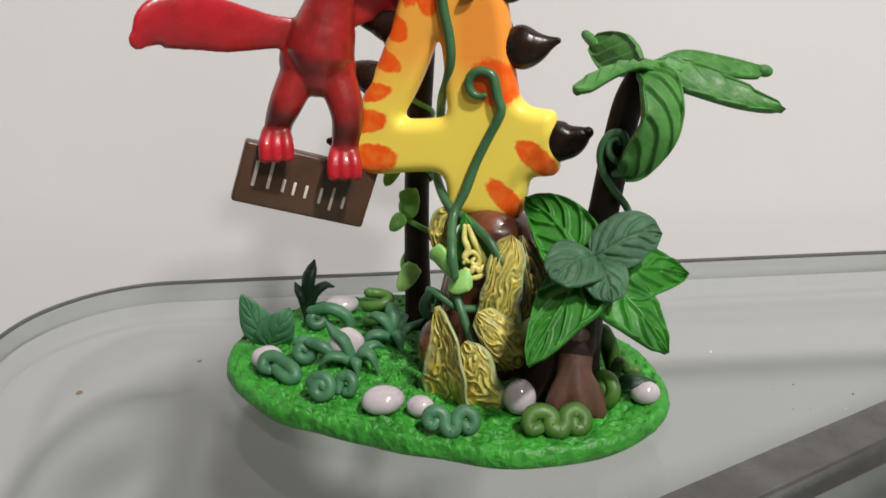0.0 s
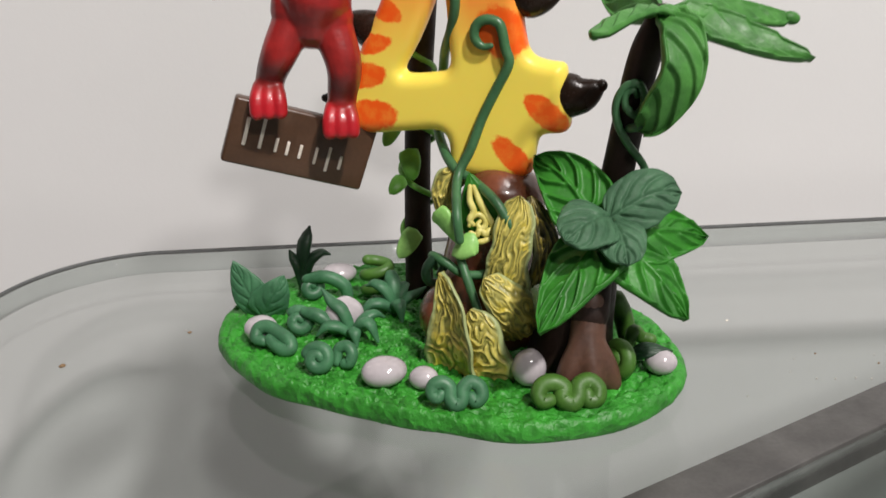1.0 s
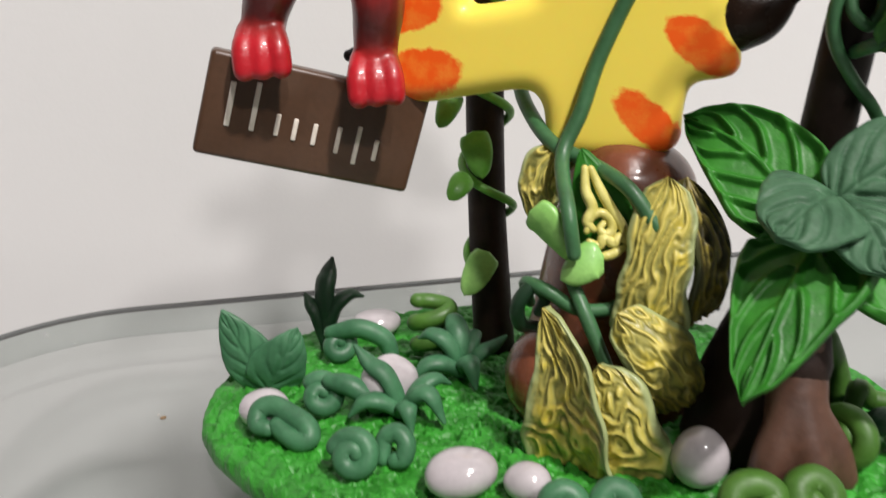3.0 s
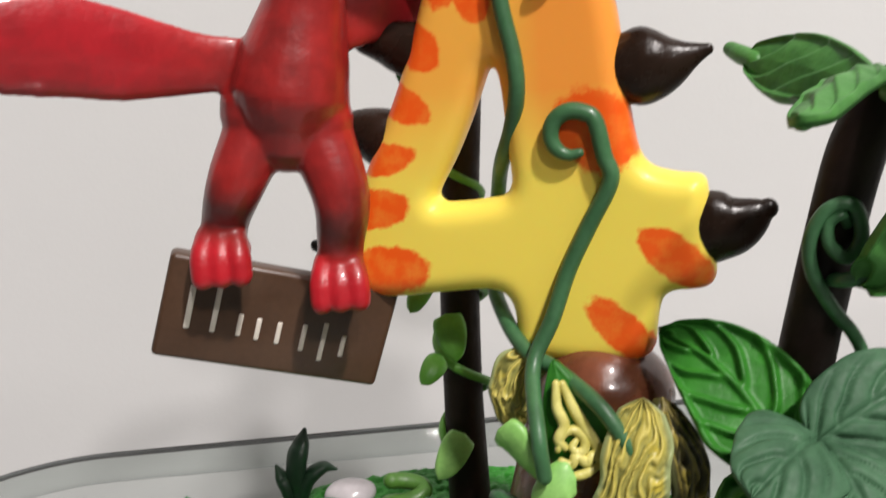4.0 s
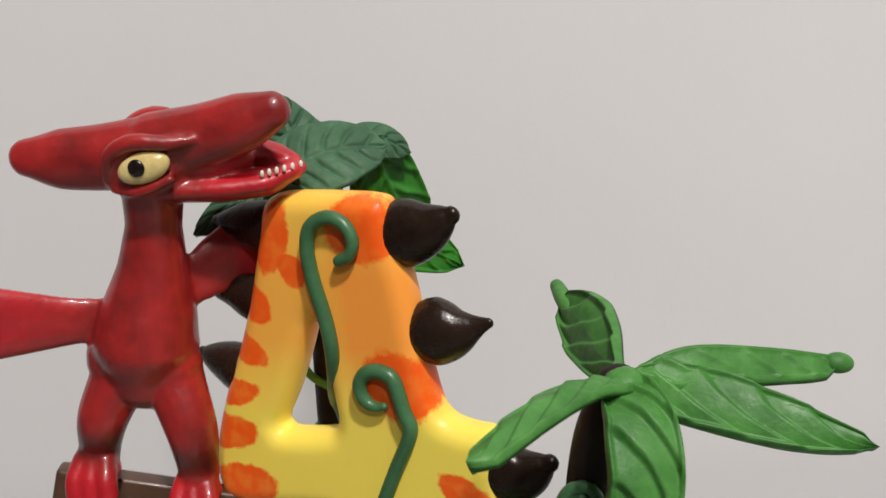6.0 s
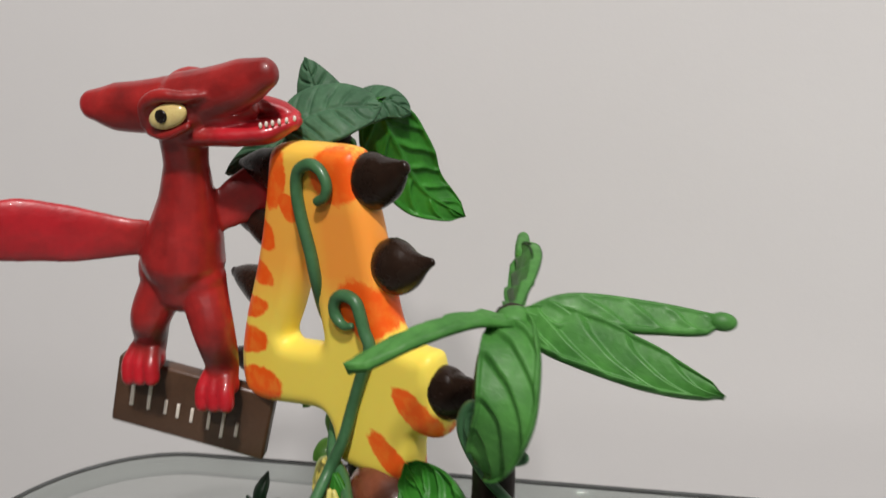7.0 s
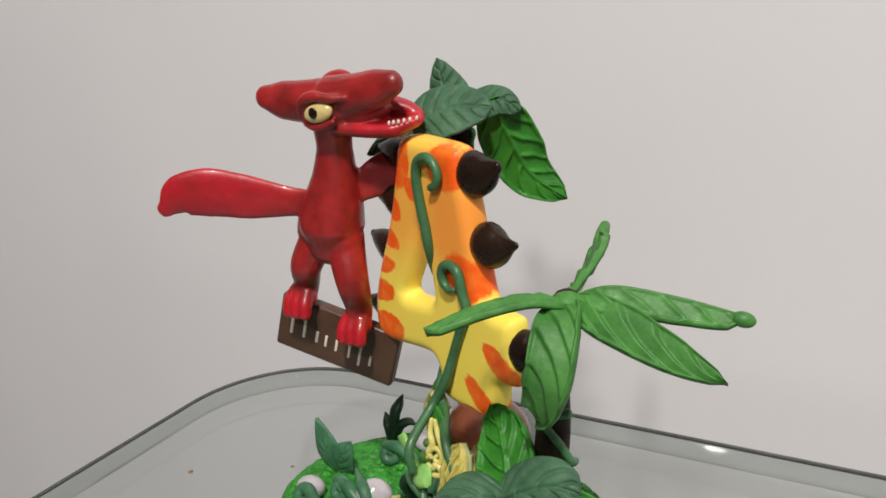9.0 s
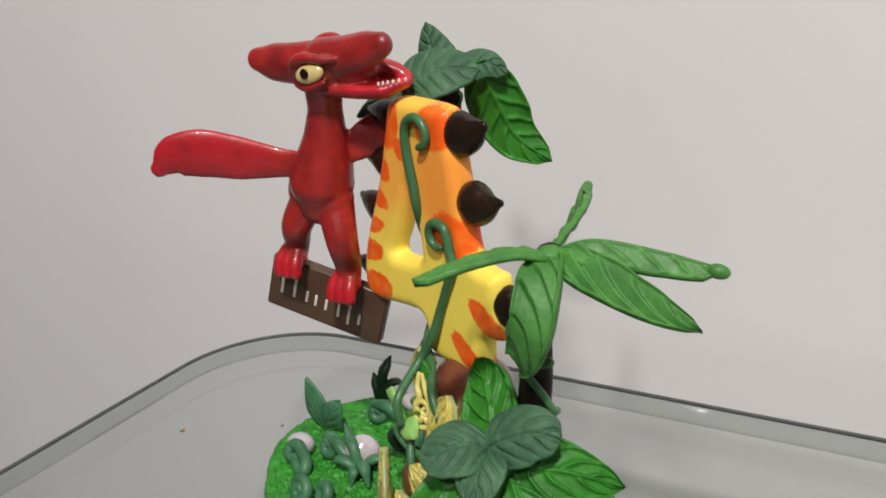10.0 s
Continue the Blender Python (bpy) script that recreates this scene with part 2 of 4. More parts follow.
def glass_material(name, tint):
    """Clear sheet glass with faint smears: tinted see-through body under a mirror-like skin."""
    m = bpy.data.materials.new(name)
    m.use_nodes = True
    nodes, links = m.node_tree.nodes, m.node_tree.links
    nodes.clear()
    out, body, skin, both = [nodes.new("ShaderNode" + k) for k in ("OutputMaterial", "BsdfTransparent", "BsdfGlossy", "MixShader")]
    body.inputs["Color"].default_value = rgb(tint)
    smear = noise_tex(nodes, links, coords(nodes), 30, 4, 0.6, 0.6)
    links.new(ramp(nodes, links, smear, (0.35, (0.0,) * 3), (0.75, (0.05,) * 3)), skin.inputs["Roughness"])
    gloss = nodes.new("ShaderNodeLayerWeight")
    gloss.inputs["Blend"].default_value = 0.5
    steep = maths(nodes, links, "POWER", gloss.outputs["Facing"], 5)
    links.new(maths(nodes, links, "ADD", maths(nodes, links, "MULTIPLY", steep, 0.9), 0.04), both.inputs[0])
    links.new(body.outputs[0], both.inputs[1])
    links.new(skin.outputs[0], both.inputs[2])
    links.new(both.outputs[0], out.inputs["Surface"])
    return m


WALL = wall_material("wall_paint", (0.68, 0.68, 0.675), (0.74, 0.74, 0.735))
# much darker than the back wall, only to weaken the bounced fill light
UNSEEN_WALL = wall_material("dark_unseen_wall", (0.11, 0.106, 0.10), (0.14, 0.135, 0.129))
GLASS = glass_material("clear_glass", (0.915, 0.932, 0.925))
# slightly darker tint for the added band that dims light passing the table edge
SHADE_BAND_GLASS = glass_material("shade_band_glass", (0.89, 0.908, 0.90))
GREEN_GLASS = glass_material("green_glass", (0.86, 0.92, 0.895))
GLASS_ARRIS = clay("glass_arris", (0.05, 0.055, 0.055), (0.09, 0.095, 0.095), 0.6, 0.0, 40)
RAIL = clay("joint_rail_grey", (0.05, 0.048, 0.046), (0.085, 0.082, 0.078), 0.45, 0, 60)
FLOOR = clay("floor_tile_grey", (0.36, 0.365, 0.36), (0.43, 0.435, 0.43), 0.4, 0, 3, 0.05)
DUST = clay("crumb_brown", (0.16, 0.10, 0.05), (0.26, 0.17, 0.09), 0.8, 0, 400)
GREY_DUST = clay("crumb_grey", (0.30, 0.28, 0.25), (0.42, 0.40, 0.37), 0.8, 0, 400)


# ---- shaping ----
def spline(points, n):
    """A smooth line through the points (Catmull-Rom), n samples."""
    p = [Vector(q) for q in points]
    p = [p[0] * 2 - p[1]] + p + [p[-1] * 2 - p[-2]]
    out = []
    for i in range(n):
        u = i / (n - 1) * (len(p) - 3)
        k = min(int(u), len(p) - 4)
        t = u - k
        a, b, c, d = p[k:k + 4]
        out.append(0.5 * (2 * b + (c - a) * t + (2 * a - 5 * b + 4 * c - d) * t * t + (3 * b - a - 3 * c + d) * t ** 3))
    return out


def lerp_list(values, u):
    x = u * (len(values) - 1)
    k = min(int(x), len(values) - 2)
    return values[k] + (values[k + 1] - values[k]) * (x - k)


def tube(bm, points, radii, n=28, seg=12, flat=1.0, up=(0, 0, 1)):
    """A round-ended rod along the points; flat squeezes it along up."""
    line = spline(points, n)
    rings, side = [], None
    for i, p in enumerate(line):
        way = (line[min(i + 1, n - 1)] - line[max(i - 1, 0)]).normalized()
        if side is None:
            side = way.cross(Vector(up))
            if side.length < 0.1:
                side = way.cross(Vector((0, 1, 0)))
        side = (side - way * side.dot(way)).normalized()
        top = side.cross(way)
        r = lerp_list(radii, i / (n - 1))
        rings.append((p, way, side, top, r))
    first, last = rings[0], rings[-1]
    caps_a = [(first[0] - first[1] * first[4] * math.sin(a), *first[1:4], first[4] * math.cos(a)) for a in (1.3, 0.95, 0.5)]
    caps_b = [(last[0] + last[1] * last[4] * math.sin(a), *last[1:4], last[4] * math.cos(a)) for a in (0.5, 0.95, 1.3)]
    verts = []
    for p, way, side, top, r in caps_a + rings + caps_b:
        verts.append([bm.verts.new(p + side * r * math.cos(2 * math.pi * k / seg) + top * r * flat * math.sin(2 * math.pi * k / seg)) for k in range(seg)])
    for a, b in zip(verts, verts[1:]):
        for k in range(seg):
            bm.faces.new((a[k], a[(k + 1) % seg], b[(k + 1) % seg], b[k]))
    bm.faces.new(verts[0][::-1])
    bm.faces.new(verts[-1])


def ball(bm, centre, radii, turn=(0, 0, 0), seg=20, rings=12):
    m = pose(*centre, *turn) @ Matrix.Diagonal((*radii, 1))
    return bmesh.ops.create_uvsphere(bm, u_segments=seg, v_segments=rings, radius=1, matrix=m)["verts"]


def to_mesh(name, bm, *materials, smooth=True):
    bmesh.ops.recalc_face_normals(bm, faces=bm.faces)
    me = bpy.data.meshes.new(name)
    bm.to_mesh(me)
    bm.free()
    for mat in materials:
        me.materials.append(mat)
    me.polygons.foreach_set("use_smooth", [smooth] * len(me.polygons))
    return me


def part(name, bm, material, parent, label=""):
    """One mesh object under a thing or under a part."""
    ob = new(name, to_mesh(name, bm, material))
    ob.parent = parent
    return tagged(ob, label)


def thing(name, label, category, group="", kind=""):
    return tagged(new(name), label, category, group, kind)


def blended(name, bm, voxel, rounds, *materials):
    """Melts overlapping lumps into one smooth skin."""
    rough_ob = new(name + "_lumps", to_mesh(name, bm))
    melt = rough_ob.modifiers.new("melt", "REMESH")
    melt.mode, melt.voxel_size, melt.use_smooth_shade = "VOXEL", voxel, True
    soft = rough_ob.modifiers.new("soft", "SMOOTH")
    soft.factor, soft.iterations = 0.5, rounds
    me = bpy.data.meshes.new_from_object(rough_ob.evaluated_get(bpy.context.evaluated_depsgraph_get()))
    old = rough_ob.data
    bpy.data.objects.remove(rough_ob)
    bpy.data.meshes.remove(old)
    me.name = name
    me.materials.clear()
    for mat in materials:
        me.materials.append(mat)
    me.polygons.foreach_set("use_smooth", [True] * len(me.polygons))
    return me


def leaf(points, width, normal, ribs=6, depth=0.0006, thick=0.0009, fold=0.0, cup=0.0, blunt=0.6, crumple=0.0, seed=0, nu=34, nv=17, front=0.55, slant=1.3, style="vein", sweep=0.0, cut=0.0):
    """A clay leaf along the points: thick, with a raised rim, midrib and slanting side veins, or pressed creases.
    Sweep styles carry one set of ribs right across.
    fold raises (or drops) both halves from the midrib, cup bends the edges, crumple wrinkles it."""
    bm = bmesh.new()
    line = spline(points, nu)
    sheets, uvs, tops = [], [], []
    normal = Vector(normal).normalized()
    for face in (1, -1):
        rows = []
        for i, p in enumerate(line):
            u = i / (nu - 1)
            way = (line[min(i + 1, nu - 1)] - line[max(i - 1, 0)]).normalized()
            side = way.cross(normal).normalized()
            top = side.cross(way)
            half = 0.5 * width * (0.04 + 0.96 * math.sin(math.pi * (cut + (1 - cut) * u) ** front) ** blunt) if u < 1 else 0.02 * width
            if u > 0.93:
                half *= max(0.12, (1 - u) / 0.07) ** 0.5
            row = []
            for j in range(nv):
                v = 2 * j / (nv - 1) - 1
                edge = max(0.0, 1 - v ** 4 * 0.55)
                w = abs(v)
                phase = u * ribs - slant * w ** 1.25 + 0.15 + 0.45 * (v > 0) + 0.16 * noise.noise(Vector((u * 5, v * 2, seed)))
                off = phase - round(phase)
                vein = math.exp(-(off / 0.12) ** 2) * min(1.0, 5 * w) * min(1.0, max(0.0, 1 - w) / 0.14) * (0.25 + 0.75 * min(1.0, 8 * (1 - u)))
                if style.startswith("sweep"):
                    across = (1 - v) / 2 if style == "sweep_left" else (1 + v) / 2
                    phase = u * ribs - 2 * slant * across ** 1.7 + 0.2 + 0.1 * noise.noise(Vector((u * 4, v * 2, seed)))
                    step = phase - math.floor(phase)
                    step = step / 0.8 if step < 0.8 else (1 - step) / 0.2
                    rib = depth * (step * min(1.0, max(0.0, 1 - w) / 0.16) + 1.2 * math.exp(-((w - 0.92) / 0.07) ** 2) - 0.45)
                elif style == "crease":
                    rib = depth * (0.5 - 1.1 * vein * (1 - w ** 3) - 0.9 * math.exp(-(v / 0.07) ** 2))
                else:
                    rib = depth * (vein * (1 - 0.3 * w) + 0.8 * math.exp(-(v / 0.06) ** 2) + 1.1 * math.exp(-((w - 0.94) / 0.07) ** 2) - 0.45)
                ridge = 0.0
                if crumple:
                    bend = 1.5 * noise.noise(Vector((u * 3.6 + seed, v * 1.6, seed))) + 0.6 * noise.noise(Vector((u * 7 + seed, v * 4, seed + 3)))
                    flow = 1.4 * ((v * 1.9 - 0.9 * u * v) * (1 - abs(sweep)) + sweep * (3.4 * u - 2.2 * (v if sweep < 0 else w)) + 0.8 * bend)
                    off = flow - round(flow)
                    branch = 1.9 * flow + 0.7 * u + 0.5 + 0.6 * noise.noise(Vector((u * 5, v * 5, seed + 9)))
                    twig = branch - round(branch)
                    gap = 0.6 + 0.5 * noise.noise(Vector((u * 6 + seed, v * 6, seed + 1)))
                    ridge = min(1.0, math.exp(-(off / 0.17) ** 2) + 0.7 * gap * math.exp(-(twig / 0.2) ** 2)) * (1 - max(0.0, w - 0.8) / 0.2)
                    rib += crumple * 0.55 * max(0.0, w - 0.78) / 0.22
                    rib += crumple * ridge
                lift = fold * abs(v) * half + cup * v * v * half
                wig = 1 + (0.24 if crumple else 0.05) * noise.noise(Vector((u * (4.5 if crumple else 7), seed * 3.1 + (v > 0), 0.3)))
                uvs.append((u, v))
                tops.append((ridge, max(0.0, w - 0.72) / 0.28))
                row.append(bm.verts.new(p + side * v * half * wig + top * (lift + face * thick * edge + (rib if face > 0 else rib * 0.5))))
            rows.append(row)
        sheets.append(rows)
    a, b = sheets
    for i in range(nu - 1):
        for j in range(nv - 1):
            bm.faces.new((a[i][j], a[i + 1][j], a[i + 1][j + 1], a[i][j + 1]))
            bm.faces.new((b[i][j], b[i][j + 1], b[i + 1][j + 1], b[i + 1][j]))
        for j in (0, nv - 1):
            bm.faces.new((a[i][j], b[i][j], b[i + 1][j], a[i + 1][j]))
    for i in (0, nu - 1):
        for j in range(nv - 1):
            bm.faces.new((a[i][j], a[i][j + 1], b[i][j + 1], b[i][j]))
    bm.verts.index_update()
    layer, crest = bm.loops.layers.uv.new("leaf"), bm.loops.layers.uv.new("crest")
    for f in bm.faces:
        for corner in f.loops:
            corner[layer].uv, corner[crest].uv = uvs[corner.vert.index], tops[corner.vert.index]
    return bm


def rod(*args, **kw):
    bm = bmesh.new()
    tube(bm, *args, **kw)
    return bm


def slab(bm, outline, z0, z1, bevel=0.0):
    lower = [bm.verts.new((x, y, z0)) for x, y in outline]
    upper = [bm.verts.new((x, y, z1)) for x, y in outline]
    n = len(outline)
    for i in range(n):
        bm.faces.new((lower[i], lower[(i + 1) % n], upper[(i + 1) % n], upper[i]))
    bm.faces.new(upper)
    bm.faces.new(lower[::-1])
    if bevel:
        rim = [e for e in bm.edges if abs(e.verts[0].co.z - e.verts[1].co.z) < 1e-6]
        bmesh.ops.bevel(bm, geom=rim, offset=bevel, segments=3, profile=0.5, affect="EDGES")


def box(x0, x1, y0, y1, z0, z1, bevel=0.0):
    bm = bmesh.new()
    bmesh.ops.create_cube(bm, size=1, matrix=Matrix.Translation(((x0 + x1) / 2, (y0 + y1) / 2, (z0 + z1) / 2)) @ Matrix.Diagonal((x1 - x0, y1 - y0, z1 - z0, 1)))
    if bevel:
        bmesh.ops.bevel(bm, geom=list(bm.edges), offset=bevel, segments=3, profile=0.5, affect="EDGES")
    return bm


# ---- the room ----
WALL_Y, FLOOR_Z, CEILING_Z = 0.490, -0.76, 1.95


def structure(name, bm, material, label, category):
    return tagged(new(name, to_mesh(name, bm, material, smooth=False)), label, category, kind="structure")


structure("wall_back", box(-1.6, 1.9, WALL_Y, WALL_Y + 0.12, FLOOR_Z, CEILING_Z), WALL, "plain off-white painted wall behind the glass table", "wall")
# front and side walls and ceiling are unseen, added dark to hold back fill
structure("wall_front", box(-1.6, 1.9, -2.72, -2.6, FLOOR_Z, CEILING_Z), UNSEEN_WALL, "plain unseen wall, kept dark to limit bounce light", "wall")
structure("wall_left", box(-1.72, -1.6, -2.72, WALL_Y + 0.12, FLOOR_Z, CEILING_Z), UNSEEN_WALL, "plain unseen wall, kept dark to limit bounce light", "wall")
structure("wall_right", box(1.9, 2.02, -2.72, WALL_Y + 0.12, FLOOR_Z, CEILING_Z), UNSEEN_WALL, "plain unseen wall, kept dark to limit bounce light", "wall")
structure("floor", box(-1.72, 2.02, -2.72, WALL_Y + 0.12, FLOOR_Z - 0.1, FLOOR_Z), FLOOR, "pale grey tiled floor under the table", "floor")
structure("ceiling", box(-1.72, 2.02, -2.72, WALL_Y + 0.12, CEILING_Z, CEILING_Z + 0.1), UNSEEN_WALL, "plain unseen ceiling, kept dark to limit bounce light", "ceiling")


def glass_outline():
    corner = [(-0.137 - 0.0625 * math.sin(radians(a)), 0.362 + 0.0625 * math.cos(radians(a))) for a in range(0, 91, 6)]
    return corner + [(-0.1985, 0.30), (-0.195, 0.092), (0.44, 0.4245)]


def glass_table():
    table = thing("glass_table", "clear greenish glass table top with rounded corner and dark polished edge", "table", kind="structure")
    line = glass_outline()
    ring = [line[-1]] + line[:-2] + [line[-2]]
    band, out, inner = 0.014, [], []
    for i, (x, y) in enumerate(ring):
        a, b = ring[max(i - 1, 0)], ring[min(i + 1, len(ring) - 1)]
        d = Vector((b[0] - a[0], b[1] - a[1])).normalized()
        out.append((x + d.y * 0.0006, y - d.x * 0.0006, x + d.y * 0.0014, y - d.x * 0.0014))
        inner.append((x - d.y * band, y + d.x * band))
    inner[0], inner[-1] = (0.4133, 0.4245 - band), (-0.195 + band, 0.0995)
    # the sheet is one clear body: its middle and the band along the edge meet with no face between them
    bm = bmesh.new()
    upper, lower = [[bm.verts.new((x, y, z)) for x, y in inner] for z in (0.0, -0.012)]
    bm.faces.new(upper)
    bm.faces.new(lower[::-1])
    bm.faces.new((upper[0], lower[0], lower[-1], upper[-1]))
    top = new("tabletop", to_mesh("tabletop", bm, GLASS, smooth=False))
    top.parent = table
    # added band, no real part: its tint casts the edge's shadow strip
    bm = bmesh.new()
    rows = [[bm.verts.new(p) for p in ((*q, 0.0), (*p0, 0.0), (*p0, -0.012), (*q, -0.012))] for q, p0 in zip(inner, ring)]
    for a, b in zip(rows, rows[1:]):
        for k in range(3):
            bm.faces.new((a[k], a[k + 1], b[k + 1], b[k]))
    edge = new("shade_band", to_mesh("shade_band", bm, SHADE_BAND_GLASS, smooth=False))
    edge.parent = table
    tagged(edge, "darker glass band added along the edge to shade the wall below")
    for low, high, mat, name, label in ((-0.0118, -0.0023, GLASS, "polished_edge", "clear polished glass edge"), (-0.0022, -0.0001, GLASS_ARRIS, "edge_arris", "dark arris of the glass edge")):
        bm = bmesh.new()
        rows = [[bm.verts.new(p) for p in ((x0, y0, low), (x1, y1, low + 0.0003), (x1, y1, high - 0.0003), (x0, y0, high))] for x0, y0, x1, y1 in out]
        for a, b in zip(rows, rows[1:]):
            for k in range(4):
                bm.faces.new((a[k], a[(k + 1) % 4], b[(k + 1) % 4], b[k]))
        bm.faces.new(rows[0])
        bm.faces.new(rows[-1][::-1])
        part(name, bm, mat, table, label)
    # joint rail and the neighbouring greener pane
    along, off = Vector((0.885, 0.466, 0)), Vector((0.466, -0.885, 0))
    a, b = Vector((-0.196, 0.0905, 0)), Vector((0.437, 0.4235, 0))
    bm = bmesh.new()
    slab(bm, [tuple(p)[:2] for p in (a + off * 0.0008, a + off * 0.0165, b + off * 0.0165, b + off * 0.0008)], -0.010, 0.0012, 0.0004)
    part("joint_rail", bm, RAIL, table, "dark grey joint rail between the panes")
    bm = bmesh.new()
    slab(bm, [tuple(p)[:2] for p in (a + off * 0.017, a + off * 0.4, b + off * 0.4, b + off * 0.017)], -0.010, 0.0)
    part("side_pane", bm, GREEN_GLASS, table, "greener glass side pane")
    return table


glass_table()


def crumb(x, y, size, material, label):
    bm = bmesh.new()
    verts = ball(bm, (x, y, size * 0.4), (size, size * 0.8, size * 0.45), (0, 0, 37), 10, 7)
    for v in verts:
        v.co += Vector((1, 1, 0.4)) * noise.noise(v.co * 700) * size * 0.4
    tagged(new("crumb", to_mesh("crumb", bm, material)), label, "crumb", "crumbs on the glass")


CRUMBS = ((0.131, 0.297), (0.119, 0.287), (0.148, 0.287), (0.114, 0.278), (0.121, 0.273), (0.127, 0.272), (0.134, 0.272), (0.139, 0.271), (0.094, 0.264), (-0.105, 0.334))
for x, y in CRUMBS:
    crumb(x, y, 0.00045, GREY_DUST, "tiny grey speck lying on the glass")
for x, y, size, mat, label in ((-0.1445, 0.309, 0.0013, DUST, "tiny brown crumb lying on the glass"), (-0.1030, 0.332, 0.0010, DUST, "tiny brown crumb lying on the glass"),
                               (0.106, 0.319, 0.0006, PAINT, "tiny white speck lying on the glass"), (0.128, 0.29, 0.0005, DUST, "tiny brown crumb lying on the glass"),
                               (0.1465, 0.281, 0.0005, DUST, "tiny brown crumb lying on the glass")):
    crumb(x, y, size, mat, label)


# ---- the grass base ----
def base_edge(a):
    """The rim of the lopsided oval base."""
    r = 71.4 + 1.8 * math.cos(a) + 1.9 * math.sin(a) + 8.3 * math.cos(2 * a) - 11.6 * math.sin(2 * a) - 1.2 * math.cos(3 * a) - 1.2 * math.sin(3 * a) - 0.3 * math.cos(4 * a) - 1.2 * math.sin(4 * a)
    r += 0.5 * math.sin(9 * a) + 0.35 * math.sin(14 * a + 1)
    return Vector((-0.0065 + r / 1000 * math.cos(a), 0.3098 + r / 1000 * math.sin(a), 0))


BASE_Z = 0.0075


def grass_base():
    bm = bmesh.new()
    na, nr, mid = 400, 118, Vector((-0.0065, 0.3098, 0))
    rows = []
    for i in range(nr + 1):
        row = []
        for k in range(na):
            a = 2 * math.pi * k / na
            e = base_edge(a)
            if i < nr - 6:
                u = (i + 0.6) / (nr - 6)
                p = mid.lerp(e, u * 0.985)
                z = BASE_Z
            else:
                q = (i - (nr - 6)) / 6
                p = mid.lerp(e, 0.985 + 0.03 * math.sin(q * math.pi))
                z = BASE_Z * (0.5 + 0.5 * math.cos(q * math.pi))
                u = 1
            if z > 0.001:
                w = p * 330
                poke = noise.noise(Vector((w.x, w.y, 1))) + 0.8 * noise.noise(Vector((w.x * 2.1, w.y * 2.1, 7)))
                dent = max(0, noise.noise(Vector((p.x * 560, p.y * 560, 3))) - 0.12)
                z += (0.0010 * poke - 0.0058 * dent + 0.0008 * noise.noise(p * 60)) * (1 if i < nr - 5 else 0.35)
                p += Vector((noise.noise(w * 1.1), noise.noise(w * 1.1 + Vector((9, 9, 9))), 0)) * 0.0005
            row.append(bm.verts.new((p.x, p.y, max(z, 0.0))))
        rows.append(row)
    for a, b in zip(rows, rows[1:]):
        for k in range(na):
            bm.faces.new((a[k], a[(k + 1) % na], b[(k + 1) % na], b[k]))
    bm.faces.new(rows[0])
    bm.faces.new(rows[-1][::-1])
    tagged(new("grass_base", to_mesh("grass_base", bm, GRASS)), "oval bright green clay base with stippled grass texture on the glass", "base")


grass_base()


# ---- pebbles ----
def pebble(x, y, rx, ry, rz, turn, tilt=0):
    bm = bmesh.new()
    for v in ball(bm, (0, 0, 0), (rx, ry, rz), (0, tilt, turn), 28, 18):
        v.co *= 1 + 0.06 * noise.noise(v.co * 160 + Vector((x, y, 0)) * 900)
    low = min(v.co.z for v in bm.verts)
    bmesh.ops.translate(bm, verts=bm.verts, vec=(x, y, BASE_Z - low - 0.0008))
    tagged(new("pebble", to_mesh("pebble", bm, PEBBLE)), "glossy pale grey clay pebble on the green base", "pebble", "pebbles on the base")


for spec in ((-0.0705, 0.309, 0.0062, 0.0055, 0.0050, 10), (-0.0404, 0.3125, 0.0074, 0.0060, 0.0072, 25), (-0.0455, 0.360, 0.0074, 0.0055, 0.0040, 0),
             (-0.0252, 0.2725, 0.0077, 0.0062, 0.0050, 5), (-0.0122, 0.2685, 0.0050, 0.0042, 0.0039, -15), (0.022, 0.2675, 0.0057, 0.0054, 0.0065, 0, 12),
             (0.0662, 0.2705, 0.0053, 0.0047, 0.0043, -20)):
    pebble(*spec)


# ---- the stump with its gilded leaves ----
def stump():
    ob = thing("stump", "glossy reddish brown clay stump under the number", "stump")
    bm = bmesh.new()
    tube(bm, [(0.012, 0.312, 0.010), (0.013, 0.310, 0.025), (0.015, 0.308, 0.045), (0.017, 0.307, 0.058)], [0.023, 0.0185, 0.0155, 0.0135], 20, 24)
    ball(bm, (0.0185, 0.307, 0.058), (0.0150, 0.0135, 0.0125))
    ball(bm, (-0.004, 0.303, 0.016), (0.009, 0.009, 0.012))
    body = new("body", blended("body", bm, 0.0012, 6, STUMP))
    body.parent = ob


stump()


def gilded_leaf(points, width, normal, seed, sweep, blunt=0.45, cup=-0.2, front=0.8, fold=0.0, cut=0.3, paint=GOLD_LEAF):
    bm = leaf(points, width, normal, 5, 0.0001, 0.0010, fold, cup, blunt, 0.0009, seed, 72, 51, front, sweep=sweep, cut=cut)
    tagged(new("gilded_leaf", to_mesh("gilded_leaf", bm, paint)), "crinkled green leaf brushed with gold yellow paint against the stump", "leaf", "gilded leaves on the stump")


